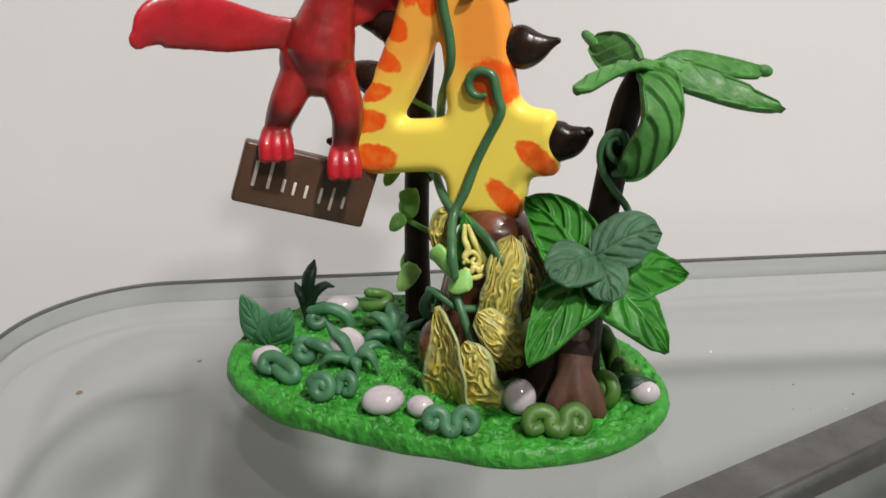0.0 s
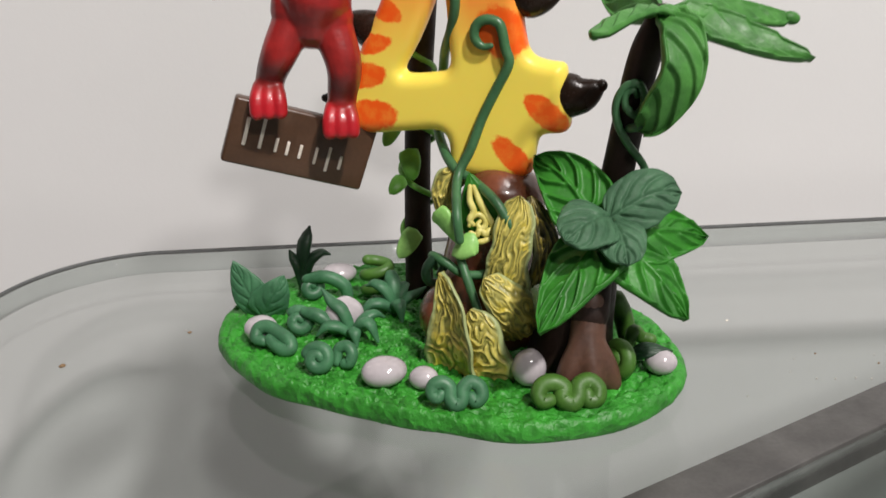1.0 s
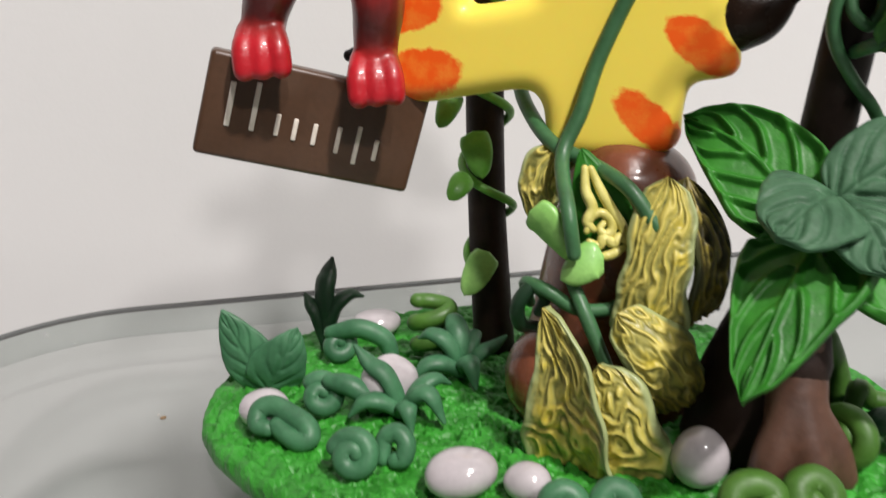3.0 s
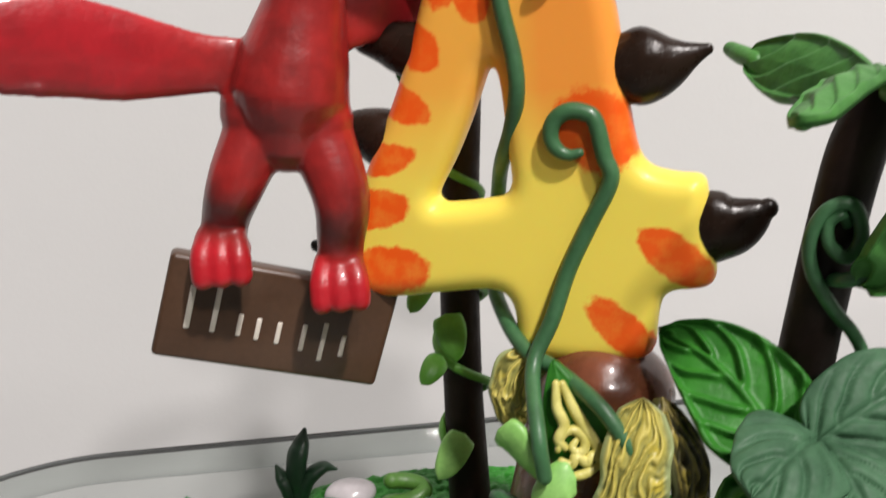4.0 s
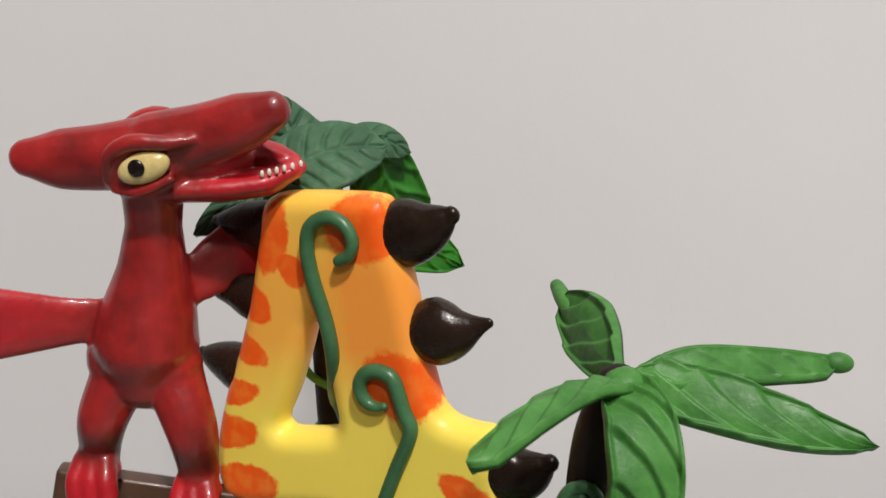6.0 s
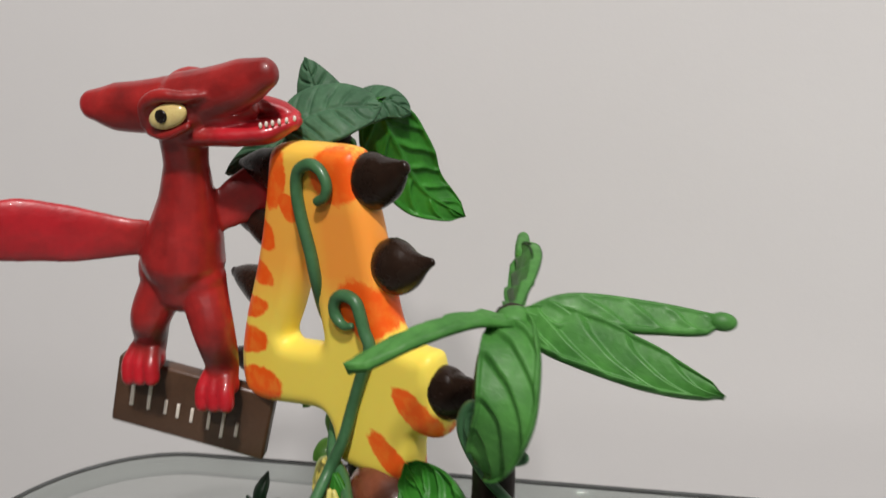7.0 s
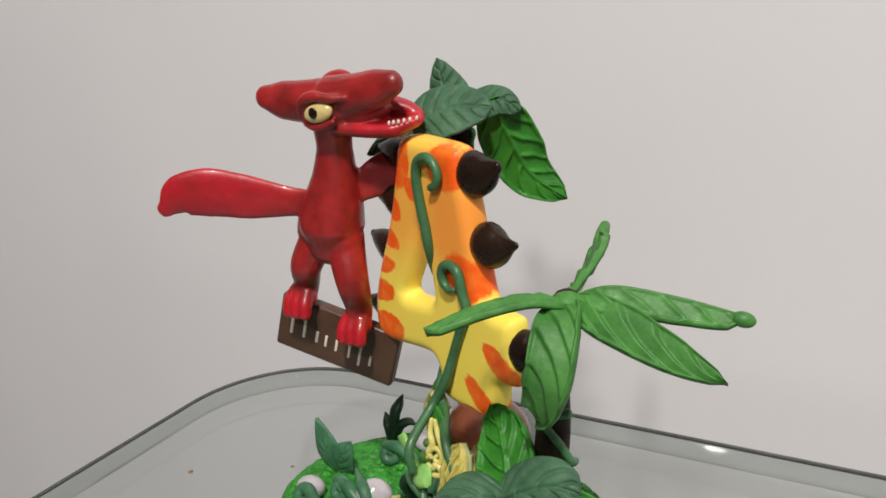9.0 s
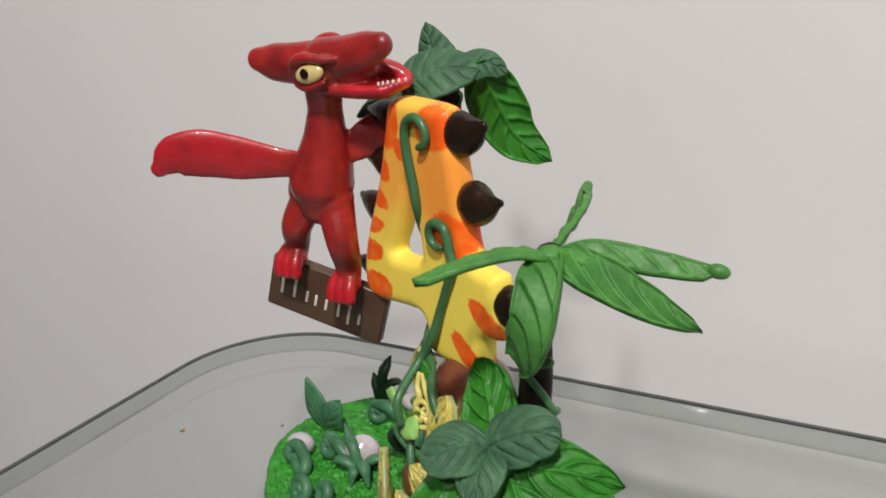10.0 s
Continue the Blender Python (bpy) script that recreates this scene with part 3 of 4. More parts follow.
gilded_leaf([(0.0000, 0.2800, 0.0057), (-0.0010, 0.2778, 0.0175), (-0.0014, 0.2780, 0.0300), (-0.0046, 0.2825, 0.0420)], 0.0235, (-0.72, -0.68, 0.12), 1.3, 0.35, 0.70, 0.30, cut=0.42)
gilded_leaf([(0.0060, 0.2762, 0.0056), (0.0066, 0.2732, 0.0142), (0.0066, 0.2730, 0.0230), (0.0048, 0.2762, 0.0312)], 0.0225, (-0.50, -0.82, 0.2), 4.1, 0.35, 0.55, -0.28, 0.75, cut=0.36)
gilded_leaf([(0.0158, 0.2835, 0.0335), (0.0172, 0.2822, 0.0440), (0.0189, 0.2830, 0.0544), (0.0217, 0.2868, 0.0655)], 0.0150, (-0.35, -1, 0.1), 7.7, -0.85, 0.30, -0.12, 1.1, cut=0.42)
gilded_leaf([(0.0275, 0.2880, 0.0345), (0.0290, 0.2850, 0.0445), (0.0285, 0.2850, 0.0540), (0.0245, 0.2880, 0.0646)], 0.0125, (0.75, -1, 0.1), 8.9, 0.1, 0.45, 0.1, paint=SHADED_GOLD_LEAF)
gilded_leaf([(0.0228, 0.2800, 0.0190), (0.0200, 0.2770, 0.0265), (0.0152, 0.2762, 0.0340), (0.0088, 0.2795, 0.0402)], 0.0160, (0.05, -1, 0.35), 9.2, 0.4, 0.30, -0.45)
gilded_leaf([(0.0034, 0.3050, 0.0693), (-0.0012, 0.3035, 0.0647), (-0.0027, 0.3035, 0.0584), (-0.0007, 0.3050, 0.0533)], 0.0100, (-0.5, -1, 0.25), 12.4, 0.5, 0.4, -0.2, cut=0.1)


def scroll_leaf():
    """A green wedge of a leaf with raised scrolls of gold clay."""
    ob = thing("gilded_leaf", "green wedge leaf with raised gold scrolls against the stump", "leaf", "gilded leaves on the stump")
    top, foot, side = Vector((0.0062, 0.2965, 0.0710)), Vector((0.0102, 0.2905, 0.0492)), Vector((0.97, 0.10, 0.20)).normalized()
    part("blade", leaf([top, top.lerp(foot, 0.35) + Vector((0, -0.0012, 0)), top.lerp(foot, 0.7) + Vector((0, -0.0010, 0)), foot], 0.0135, (-0.35, -1, 0.2), 4, 0.0003, 0.0009, 0, -0.1, 0.45, seed=15.8, nu=40, nv=21, front=1.7), LEAF, ob)

    def spot(u, v):
        return top.lerp(foot, u) + side * v / 1000 + Vector((-0.0004, -0.0030, 0.0002))

    for row, r in ((((0.16, -0.6), (0.35, -1.6), (0.52, -1.2), (0.62, -3.0), (0.70, -2.2)), 0.8), (((0.18, 0.6), (0.38, 1.4), (0.58, 2.6), (0.78, 4.0), (0.86, 3.0)), 0.8),
                   (((0.70, -3.6), (0.60, -2.0), (0.58, 0.2), (0.66, 1.8), (0.76, 1.6), (0.78, 0.0), (0.72, -0.8), (0.68, 0.2)), 0.7), (((0.80, -3.6), (0.86, -1.8), (0.80, -0.4), (0.88, 1.2), (0.84, 2.8), (0.92, 4.2)), 0.75),
                   (((0.95, -3.0), (0.97, 0.0), (0.94, 3.4)), 0.7)):
        part("gold_scroll", rod([spot(u, v) for u, v in row], [r * 0.0010, r * 0.0015, r * 0.0015, r * 0.0010], 36, 8), GOLD_PAINT, ob, "raised gold yellow scroll")


scroll_leaf()


# ---- the number ----
ORIGIN, ALONG, INTO = Vector((0, 0.308, 0)), Vector((0.94, -0.342, 0)), Vector((0.342, 0.94, 0))
NUMBER_POSE = Matrix(((ALONG.x, INTO.x, 0, ORIGIN.x), (ALONG.y, INTO.y, 0, ORIGIN.y), (0, 0, 1, 0), (0, 0, 0, 1)))


def on_number(s, d, z):
    """A place on the number: s mm along it, d mm behind its front, z mm up."""
    return NUMBER_POSE @ Vector((s / 1000, d / 1000, z / 1000))


def soften(loop, rounds=2):
    for _ in range(rounds):
        loop = [q for a, b in zip(loop, loop[1:] + loop[:1]) for q in ((a[0] * 0.78 + b[0] * 0.22, a[1] * 0.78 + b[1] * 0.22), (a[0] * 0.22 + b[0] * 0.78, a[1] * 0.22 + b[1] * 0.78))]
    return loop


def number_four():
    four = thing("number_four", "yellow clay figure four with orange patches and dark brown spikes", "number")
    four.matrix_world = NUMBER_POSE
    outer = [(-11.0, 157.5), (-6, 159), (4, 158.6), (15, 158), (20.6, 156.8), (21.4, 147), (23.4, 137), (24.6, 123), (26.2, 111), (28.6, 107.4), (34, 106.0), (39.0, 105.8), (39.8, 102), (39.6, 95), (41, 89), (41, 84.5), (38.5, 82.6), (31, 82.2), (29.4, 77), (28.6, 67.2), (14, 66), (-0.6, 67.5),
             (-0.2, 78), (-3, 82.4), (-15, 81.4), (-30, 79.6), (-36.5, 81.6), (-38, 88), (-36.4, 97), (-31, 110), (-24, 122.6), (-18.4, 135.5), (-14, 148)]
    hole = [(-2.0, 131), (-6.8, 119.5), (-11.5, 110.2), (-17.6, 100.8), (-8, 101.2), (1.0, 102.6), (0.2, 113), (-0.4, 126)]
    shape = bpy.data.curves.new("number_shape", "CURVE")
    shape.dimensions, shape.fill_mode, shape.bevel_resolution = "2D", "BOTH", 7
    shape.extrude, shape.bevel_depth, shape.offset = 0.0009, 0.0044, -0.0044
    for loop in (soften(outer), soften(hole)):
        line = shape.splines.new("POLY")
        line.points.add(len(loop) - 1)
        for p, (x, y) in zip(line.points, loop):
            p.co = (x / 1000, y / 1000, 0, 1)
        line.use_cyclic_u = True
    flat = new("number_shape", shape)
    me = bpy.data.meshes.new_from_object(flat.evaluated_get(bpy.context.evaluated_depsgraph_get()))
    bpy.data.objects.remove(flat)
    me.transform(pose(0, 0.0046, 0, 90, 0, 0))
    bm = bmesh.new()
    bm.from_mesh(me)
    bmesh.ops.remove_doubles(bm, verts=bm.verts, dist=0.00002)
    body = new("body", blended("body", bm, 0.0008, 4, NUMBER))
    body.parent = four
    body.matrix_parent_inverse = Matrix.Identity(4)
    # spikes: foot, tip, radius (mm along and up)
    for s0, z0, s1, z1, r, hook in ((22.2, 148.6, 33.6, 152.4, 7.0, -0.7), (26.2, 126.8, 39.5, 129.2, 6.9, -0.6), (39.8, 94.9, 50.2, 98.4, 7.0, -1.0),
                                    (-12.0, 150.4, -26.6, 152.2, 6.0, 0.2), (-17.6, 132.6, -31.6, 136.8, 5.8, 0.3), (-26.0, 114.6, -38.0, 118.8, 6.4, 0.3), (-35.5, 90.0, -46.8, 91.4, 4.6, 0.3)):
        bm = bmesh.new()
        mid = ((s0 + s1) / 2, (z0 + z1) / 2 + hook)
        tube(bm, [(s0 / 1000, 0.0050, z0 / 1000), (mid[0] / 1000, 0.0048, mid[1] / 1000), (s1 / 1000, 0.0046, z1 / 1000)], [r * k / 1000 for k in ((1.06, 1.08, 1.05, 0.97, 0.85, 0.70, 0.54, 0.38, 0.26, 0.17) if r == 6.9 else (1.06, 1.05, 1.0, 0.94, 0.87, 0.78, 0.68, 0.57, 0.45, 0.30))], 30, 22, 0.72, (0, 1, 0))
        for v in bm.verts:
            v.co += Vector((1, 0.6, 1)) * noise.noise(v.co * 190 + Vector((s0, z0, 0))) * 0.0003
        part("spike", bm, CHOC, four, "glossy dark brown pointed spike")


number_four()


# ---- creepers over the number ----
def creeper(points, radii, label, material=VINE, n=90):
    bm = rod(points, radii, n, 12)
    tagged(new("creeper", to_mesh("creeper", bm, material)), label, "vine", "creepers")


def curl(s, z, r0, r1, a0, a1, n, d=-2.2):
    return [on_number(s + (r0 + (r1 - r0) * i / (n - 1)) * math.cos(radians(a0 + (a1 - a0) * i / (n - 1))), d, z + (r0 + (r1 - r0) * i / (n - 1)) * math.sin(radians(a0 + (a1 - a0) * i / (n - 1)))) for i in range(n)]


creeper(curl(14.6, 115, 3.6, 5.2, -70, -330, 9) + [on_number(20.5, -2.2, 111), on_number(21.6, -2.2, 106), on_number(17, -2.2, 97), on_number(12.5, -2.2, 88), on_number(9.0, -4.2, 78), on_number(5.3, -8.0, 69), (0.0010, 0.2855, 0.0605), (0.0016, 0.2845, 0.0520)],
        [0.0009, 0.0016, 0.0017, 0.0017, 0.0017, 0.0017, 0.0015], "dark green clay creeper curled up the front of the number")
creeper([on_number(9.6, -2.4, 144.5), on_number(12.4, -2.4, 145.8), on_number(13.6, -2.4, 149), on_number(11.8, -2.4, 152.6), on_number(8.0, -2.4, 154), on_number(3.6, -2.4, 152), on_number(1.8, -2.2, 147), on_number(2.2, -2.2, 140), on_number(3.9, -2.2, 131), on_number(4.0, -1.6, 124), on_number(1.5, 1.5, 116), on_number(-2.0, 6, 109), on_number(-4.5, 11.5, 103), on_number(-7, 16, 93), on_number(-8, 13, 82), on_number(-3.0, 4, 75), on_number(3.0, -3, 70.5), on_number(9.5, -6, 68), (0.0135, 0.2880, 0.0640), (0.0185, 0.2840, 0.056)],
        [0.0013, 0.0016, 0.0017, 0.0017, 0.0017, 0.0016], "dark green clay creeper hooked over the number and stump", n=130)


# ---- the winged figurine ----
def figurine():
    bm = bmesh.new()
    # torso, neck and head
    tube(bm, [(-0.0428, 0.3115, 0.1205), (-0.0415, 0.3110, 0.1270), (-0.0393, 0.3110, 0.1350), (-0.0362, 0.3100, 0.1450), (-0.0335, 0.3085, 0.1550), (-0.0310, 0.3060, 0.1640)],
         [0.0094, 0.0121, 0.0108, 0.0078, 0.0061, 0.0067], 30, 24, 1.0)
    ball(bm, (-0.0295, 0.3045, 0.1695), (0.0115, 0.0088, 0.0082), (0, -10, 0))
    tube(bm, [(-0.0280, 0.3045, 0.1715), (-0.0390, 0.3040, 0.1712), (-0.0490, 0.3035, 0.1718), (-0.0556, 0.3030, 0.1728)], [0.0078, 0.0073, 0.0066, 0.0044], 22, 18, 0.74, (0, 1, 0))
    tube(bm, [(-0.0280, 0.3040, 0.1720), (-0.0170, 0.3030, 0.1735), (-0.0070, 0.3015, 0.1758), (-0.0010, 0.3003, 0.1774)], [0.0078, 0.0070, 0.0061, 0.0043], 22, 18, 0.8, (0, 1, 0))
    tube(bm, [(-0.0270, 0.3050, 0.1630), (-0.0160, 0.3070, 0.1622), (-0.0070, 0.3092, 0.1622), (-0.0022, 0.3105, 0.1634)], [0.0060, 0.0066, 0.0066, 0.0046], 22, 18, 0.5)
    tube(bm, [(-0.0215, 0.3075, 0.1680), (-0.0130, 0.3110, 0.1690), (-0.0060, 0.3135, 0.1676), (-0.0018, 0.3140, 0.1656)], [0.0050, 0.0043, 0.0034, 0.0024], 18, 14, 0.8)
    tube(bm, [(-0.0240, 0.3045, 0.1684), (-0.0165, 0.3052, 0.1682), (-0.0105, 0.3065, 0.1684)], [0.0050, 0.0046, 0.0030], 12, 14, 0.9)
    # brows
    tube(bm, [(-0.0370, 0.2980, 0.1668), (-0.0345, 0.2958, 0.1722), (-0.0290, 0.2952, 0.1744), (-0.0225, 0.2962, 0.1735), (-0.0170, 0.2975, 0.1735)], [0.0010, 0.0016, 0.0019, 0.0017, 0.0010], 22, 10)
    tube(bm, [(-0.0360, 0.2985, 0.1648), (-0.0300, 0.2966, 0.1640), (-0.0230, 0.2970, 0.1660)], [0.0010, 0.0013, 0.0010], 14, 10)
    ball(bm, (-0.0318, 0.3120, 0.1755), (0.0078, 0.0032, 0.0050), (0, -12, 0))
    # legs
    for hip, knee, ankle, foot in (((-0.0490, 0.3110, 0.1205), (-0.0540, 0.3085, 0.1110), (-0.0580, 0.3115, 0.1030), (-0.0590, 0.3105, 0.0970)),
                                   ((-0.0365, 0.3110, 0.1180), (-0.0335, 0.3085, 0.1060), (-0.0350, 0.3120, 0.0955), (-0.0358, 0.3120, 0.0890))):
        tube(bm, [Vector(hip) + Vector((0, 0, 0.004)), hip, knee, ankle, foot], [0.0072, 0.0070, 0.0060, 0.0050, 0.0046], 26, 16)
        f = Vector(foot)
        ball(bm, f + Vector((0, -0.0010, -0.0002)), (0.0058, 0.0046, 0.0048))
        for k in (-1, 0, 1):
            tube(bm, [f + Vector((k * 0.0028, -0.0012, 0.0030)), f + Vector((k * 0.0037, -0.0046, -0.0008)), f + Vector((k * 0.0039, -0.0056, -0.0048))], [0.0025, 0.0026, 0.0025], 14, 12)
    # wings
    def wing(points, chords, up, thick):
        tube(bm, points, chords, 34, 20, thick, up)
    wing([(-0.0470, 0.3115, 0.1335), (-0.0580, 0.3080, 0.1345), (-0.0700, 0.3010, 0.1372), (-0.0815, 0.2930, 0.1405), (-0.0900, 0.2875, 0.1400), (-0.0948, 0.2842, 0.1362)], [0.0048, 0.0060, 0.0086, 0.0096, 0.0082, 0.0036], (0.55, 0.83, 0), 0.32)
    wing([(-0.0330, 0.3130, 0.1370), (-0.0250, 0.3180, 0.1420), (-0.0160, 0.3240, 0.1460), (-0.0060, 0.3300, 0.1480), (0.0040, 0.3340, 0.1470)], [0.0040, 0.0070, 0.0085, 0.0070, 0.0030], (-0.55, 0.83, 0), 0.32)
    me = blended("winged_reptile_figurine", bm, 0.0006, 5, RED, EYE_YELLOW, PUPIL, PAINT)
    bm = bmesh.new()
    bm.from_mesh(me)
    # eye, pupil and teeth in the same skin
    def lump(centre, radii, turn, index):
        n = len(bm.faces)
        ball(bm, centre, radii, turn, 20, 12)
        bm.faces.ensure_lookup_table()
        for f in bm.faces[n:]:
            f.material_index, f.smooth = index, True
    lump((-0.0278, 0.2960, 0.1690), (0.0057, 0.0018, 0.0032), (0, -12, 4), 1)
    lump((-0.0286, 0.2942, 0.1692), (0.0018, 0.0006, 0.0018), (0, 0, 0), 2)
    for k in range(6):
        u = 0.4 + 0.6 * k / 5
        lump((-0.0105 + 0.0120 * u, 0.3026 + 0.0008 * u + 0.0050 * u ** 3, 0.1640 + 0.0012 * u), (0.00045, 0.0005, 0.0008), (0, 8, 0), 3)
    bm.to_mesh(me)
    bm.free()
    tagged(new("winged_reptile_figurine", me), "glossy red clay winged reptile figurine perched on the sign", "figurine")


figurine()


# ---- the sign ----
def hanging_sign():
    ob = thing("name_sign", "dark brown clay sign plate with white strokes under red claws", "sign")
    tl, tr, bl = Vector((-0.0700, 0.3100, 0.0970)), Vector((-0.0240, 0.3200, 0.0810)), Vector((-0.0780, 0.3100, 0.0750))
    x = (tr - tl).normalized()
    z = (tl - bl - x * (tl - bl).dot(x)).normalized()
    y = z.cross(x)
    lean = (tl - bl).dot(x)
    ob.matrix_world = Matrix(((x.x, y.x, z.x, bl.x), (x.y, y.y, z.y, bl.y), (x.z, y.z, z.z, bl.z), (0, 0, 0, 1)))
    w, h, t = (tr - tl).length, (tl - bl).dot(z), 0.0055
    bm = bmesh.new()
    front = [bm.verts.new(p) for p in ((0, 0, 0), (w, 0, 0), (w + lean, 0, h), (lean, 0, h))]
    back = [bm.verts.new(v.co + Vector((0, t, 0))) for v in front]
    bm.faces.new(front)
    bm.faces.new(back[::-1])
    for i in range(4):
        bm.faces.new((front[i], back[i], back[(i + 1) % 4], front[(i + 1) % 4]))
    bmesh.ops.bevel(bm, geom=list(bm.edges), offset=0.0012, segments=4, profile=0.5, affect="EDGES")
    part("plate", bm, BOARD, ob)
    # plain strokes in place of the written name
    for x0, x1, z0, z1 in ((0.0055, 0.0068, 0.0075, 0.0175), (0.0110, 0.0122, 0.0075, 0.0185), (0.0165, 0.0176, 0.0075, 0.0125), (0.0205, 0.0216, 0.0072, 0.0122), (0.0250, 0.0261, 0.0070, 0.0120),
                           (0.0305, 0.0316, 0.0062, 0.0124), (0.0350, 0.0361, 0.0045, 0.0135), (0.0395, 0.0406, 0.0062, 0.0112)):
        bm = box(x0, x1, -0.0004, 0.0006, z0, z1, 0.00025)
        part("stroke", bm, PAINT, ob, "white painted stroke")


hanging_sign()


# ---- the palm ----
def palm_tree():
    ob = thing("palm_tree", "dark brown clay palm with ribbed green fronds and flared root", "palm tree")
    part("trunk", rod([(0.0420, 0.2700, 0.030), (0.0450, 0.2770, 0.042), (0.0505, 0.2850, 0.060), (0.0537, 0.2860, 0.076), (0.0565, 0.2825, 0.098), (0.0592, 0.2812, 0.111), (0.0632, 0.2805, 0.1205)], [0.0064, 0.0058, 0.0054, 0.0052, 0.0050, 0.0050, 0.0046], 40, 18), BARK, ob)
    part("trunk_base", rod([(0.0385, 0.2840, 0.0070), (0.0398, 0.2832, 0.0200), (0.0435, 0.2815, 0.0360), (0.0475, 0.2815, 0.0500)], [0.0152, 0.0132, 0.0098, 0.0060], 20, 24), BARK, ob)
    bm = bmesh.new()
    tube(bm, [(0.0400, 0.2655, 0.0085), (0.0405, 0.2665, 0.020), (0.0425, 0.2710, 0.034)], [0.0070, 0.0060, 0.0056], 14, 18)
    for dx, dy in ((-0.008, -0.003), (0.008, -0.002), (0.001, -0.006), (0.002, 0.008)):
        tube(bm, [(0.0405, 0.2660, 0.026), (0.0405 + dx * 0.7, 0.2655 + dy * 0.7, 0.015), (0.0405 + dx, 0.2655 + dy, 0.0085)], [0.0038, 0.0040, 0.0034], 12, 12)
    root = new("root", blended("root", bm, 0.0009, 4, ROOT))
    root.parent = ob
    tagged(root, "lighter brown flared root")
    c = Vector((0.0640, 0.2790, 0.1220))
    bm = bmesh.new()
    ball(bm, c, (0.0042, 0.0042, 0.0030))
    part("crown", bm, PALM, ob)
    fronds = (
        ([c, (0.0755, 0.2822, 0.1258), (0.0920, 0.2878, 0.1224), (0.1072, 0.2920, 0.1178)], 0.0105, (0.0, -0.25, 1), -0.8, 6, 0.35),
        ([c, (0.0765, 0.2775, 0.1192), (0.0925, 0.2760, 0.1130), (0.1075, 0.2750, 0.1075)], 0.0122, (0.25, -0.8, 0.7), 0.0, 5, 0.72),
        ([c, (0.0560, 0.2720, 0.1250), (0.0460, 0.2620, 0.1240), (0.0365, 0.2515, 0.1205)], 0.0098, (-0.3, -0.1, 1), -0.3, 5, 0.22),
        ([c, (0.0618, 0.2920, 0.1222), (0.0590, 0.3080, 0.1240), (0.0553, 0.3240, 0.1252)], 0.0150, (-0.60, -0.78, 0.45), -0.1, 5, 0.72),
        ([c, (0.0655, 0.2690, 0.1190), (0.0650, 0.2635, 0.1070), (0.0595, 0.2680, 0.0945), (0.0565, 0.2740, 0.0895)], 0.0136, (0.1, -1, 0.45), 0.0, 6, 0.45))
    grown = []
    for (pts, width, normal, fold, ribs, blunt), style, depth in zip(fronds, ("vein", "sweep_right", "sweep_left", "sweep_left", "sweep_left"), (0.0008, 0.0013, 0.0007, 0.0012, 0.0014)):
        bm = leaf(pts, width, normal, ribs, depth, 0.0011, fold, 0, blunt, seed=ribs + width * 900, nu=130, nv=39, front=1.5 if normal[0] < -0.5 else 0.75, slant=1.05, style=style)
        grown.append(part("frond", bm, PALM, ob))
    bm = bmesh.new()
    ball(bm, (0.1068, 0.2918, 0.1178), (0.0032, 0.0021, 0.0021), (0, 14, 16))
    part("frond_tip", bm, PALM, grown[0], "rounded knob")
    part("frond_tip", rod([(0.0562, 0.3205, 0.1248), (0.0550, 0.3255, 0.1260), (0.0541, 0.3300, 0.1272)], [0.0022, 0.0021, 0.0017], 12, 12), PALM, grown[3], "rounded stub")


palm_tree()
creeper([(0.0560, 0.2775, 0.0985), (0.0545, 0.2765, 0.1005), (0.0525, 0.2770, 0.0990), (0.0525, 0.2765, 0.0955), (0.0555, 0.2760, 0.0930), (0.0580, 0.2765, 0.0965), (0.0565, 0.2765, 0.1020), (0.0525, 0.2775, 0.1015),
         (0.0500, 0.2785, 0.0965), (0.0508, 0.2795, 0.0900), (0.0545, 0.2795, 0.0830), (0.0590, 0.2800, 0.0770), (0.0615, 0.2815, 0.0715), (0.0605, 0.2860, 0.0690)], [0.0008, 0.0013, 0.0013, 0.0012], "dark green clay tendril coiled on the palm trunk")


creeper([(0.0545, 0.2800, 0.0880), (0.0550, 0.2745, 0.0895), (0.0600, 0.2725, 0.0908), (0.0655, 0.2722, 0.0925)], [0.0013, 0.0014, 0.0015], "dark green clay tendril end bent round the palm trunk", n=30)


# ---- broad leaves round the palm ----
def broad_plant():
    ob = thing("broadleaf_plant", "bright green ribbed clay leaves fanned round the palm trunk", "plant")
    root = (0.0480, 0.2760, 0.058)
    for pts, width, normal, fold, seed in (
            ([(0.0445, 0.2735, 0.053), (0.0415, 0.2790, 0.063), (0.0355, 0.2875, 0.0710), (0.0278, 0.2965, 0.0752)], 0.0225, (-0.25, -0.85, 0.6), 0.1, 3.0),
            ([root, (0.0420, 0.2650, 0.056), (0.0330, 0.2560, 0.049), (0.0222, 0.2460, 0.036)], 0.0240, (-0.5, -0.7, 0.6), -0.1, 5.0),
            ([root, (0.0580, 0.2720, 0.057), (0.0690, 0.2760, 0.055), (0.0825, 0.2835, 0.0490)], 0.0225, (0.2, -0.8, 0.75), -0.1, 6.0),
            ([root, (0.0530, 0.2680, 0.053), (0.0610, 0.2610, 0.045), (0.0685, 0.2550, 0.0335)], 0.0240, (0.5, -0.8, 0.5), -0.1, 8.0)):
        part("leaf", leaf(pts, width, normal, 5, 0.0019, 0.0009, fold, -0.05, 0.72, seed=seed, nu=120, nv=45, front=0.72, slant=1.7), LEAF, ob)


broad_plant()


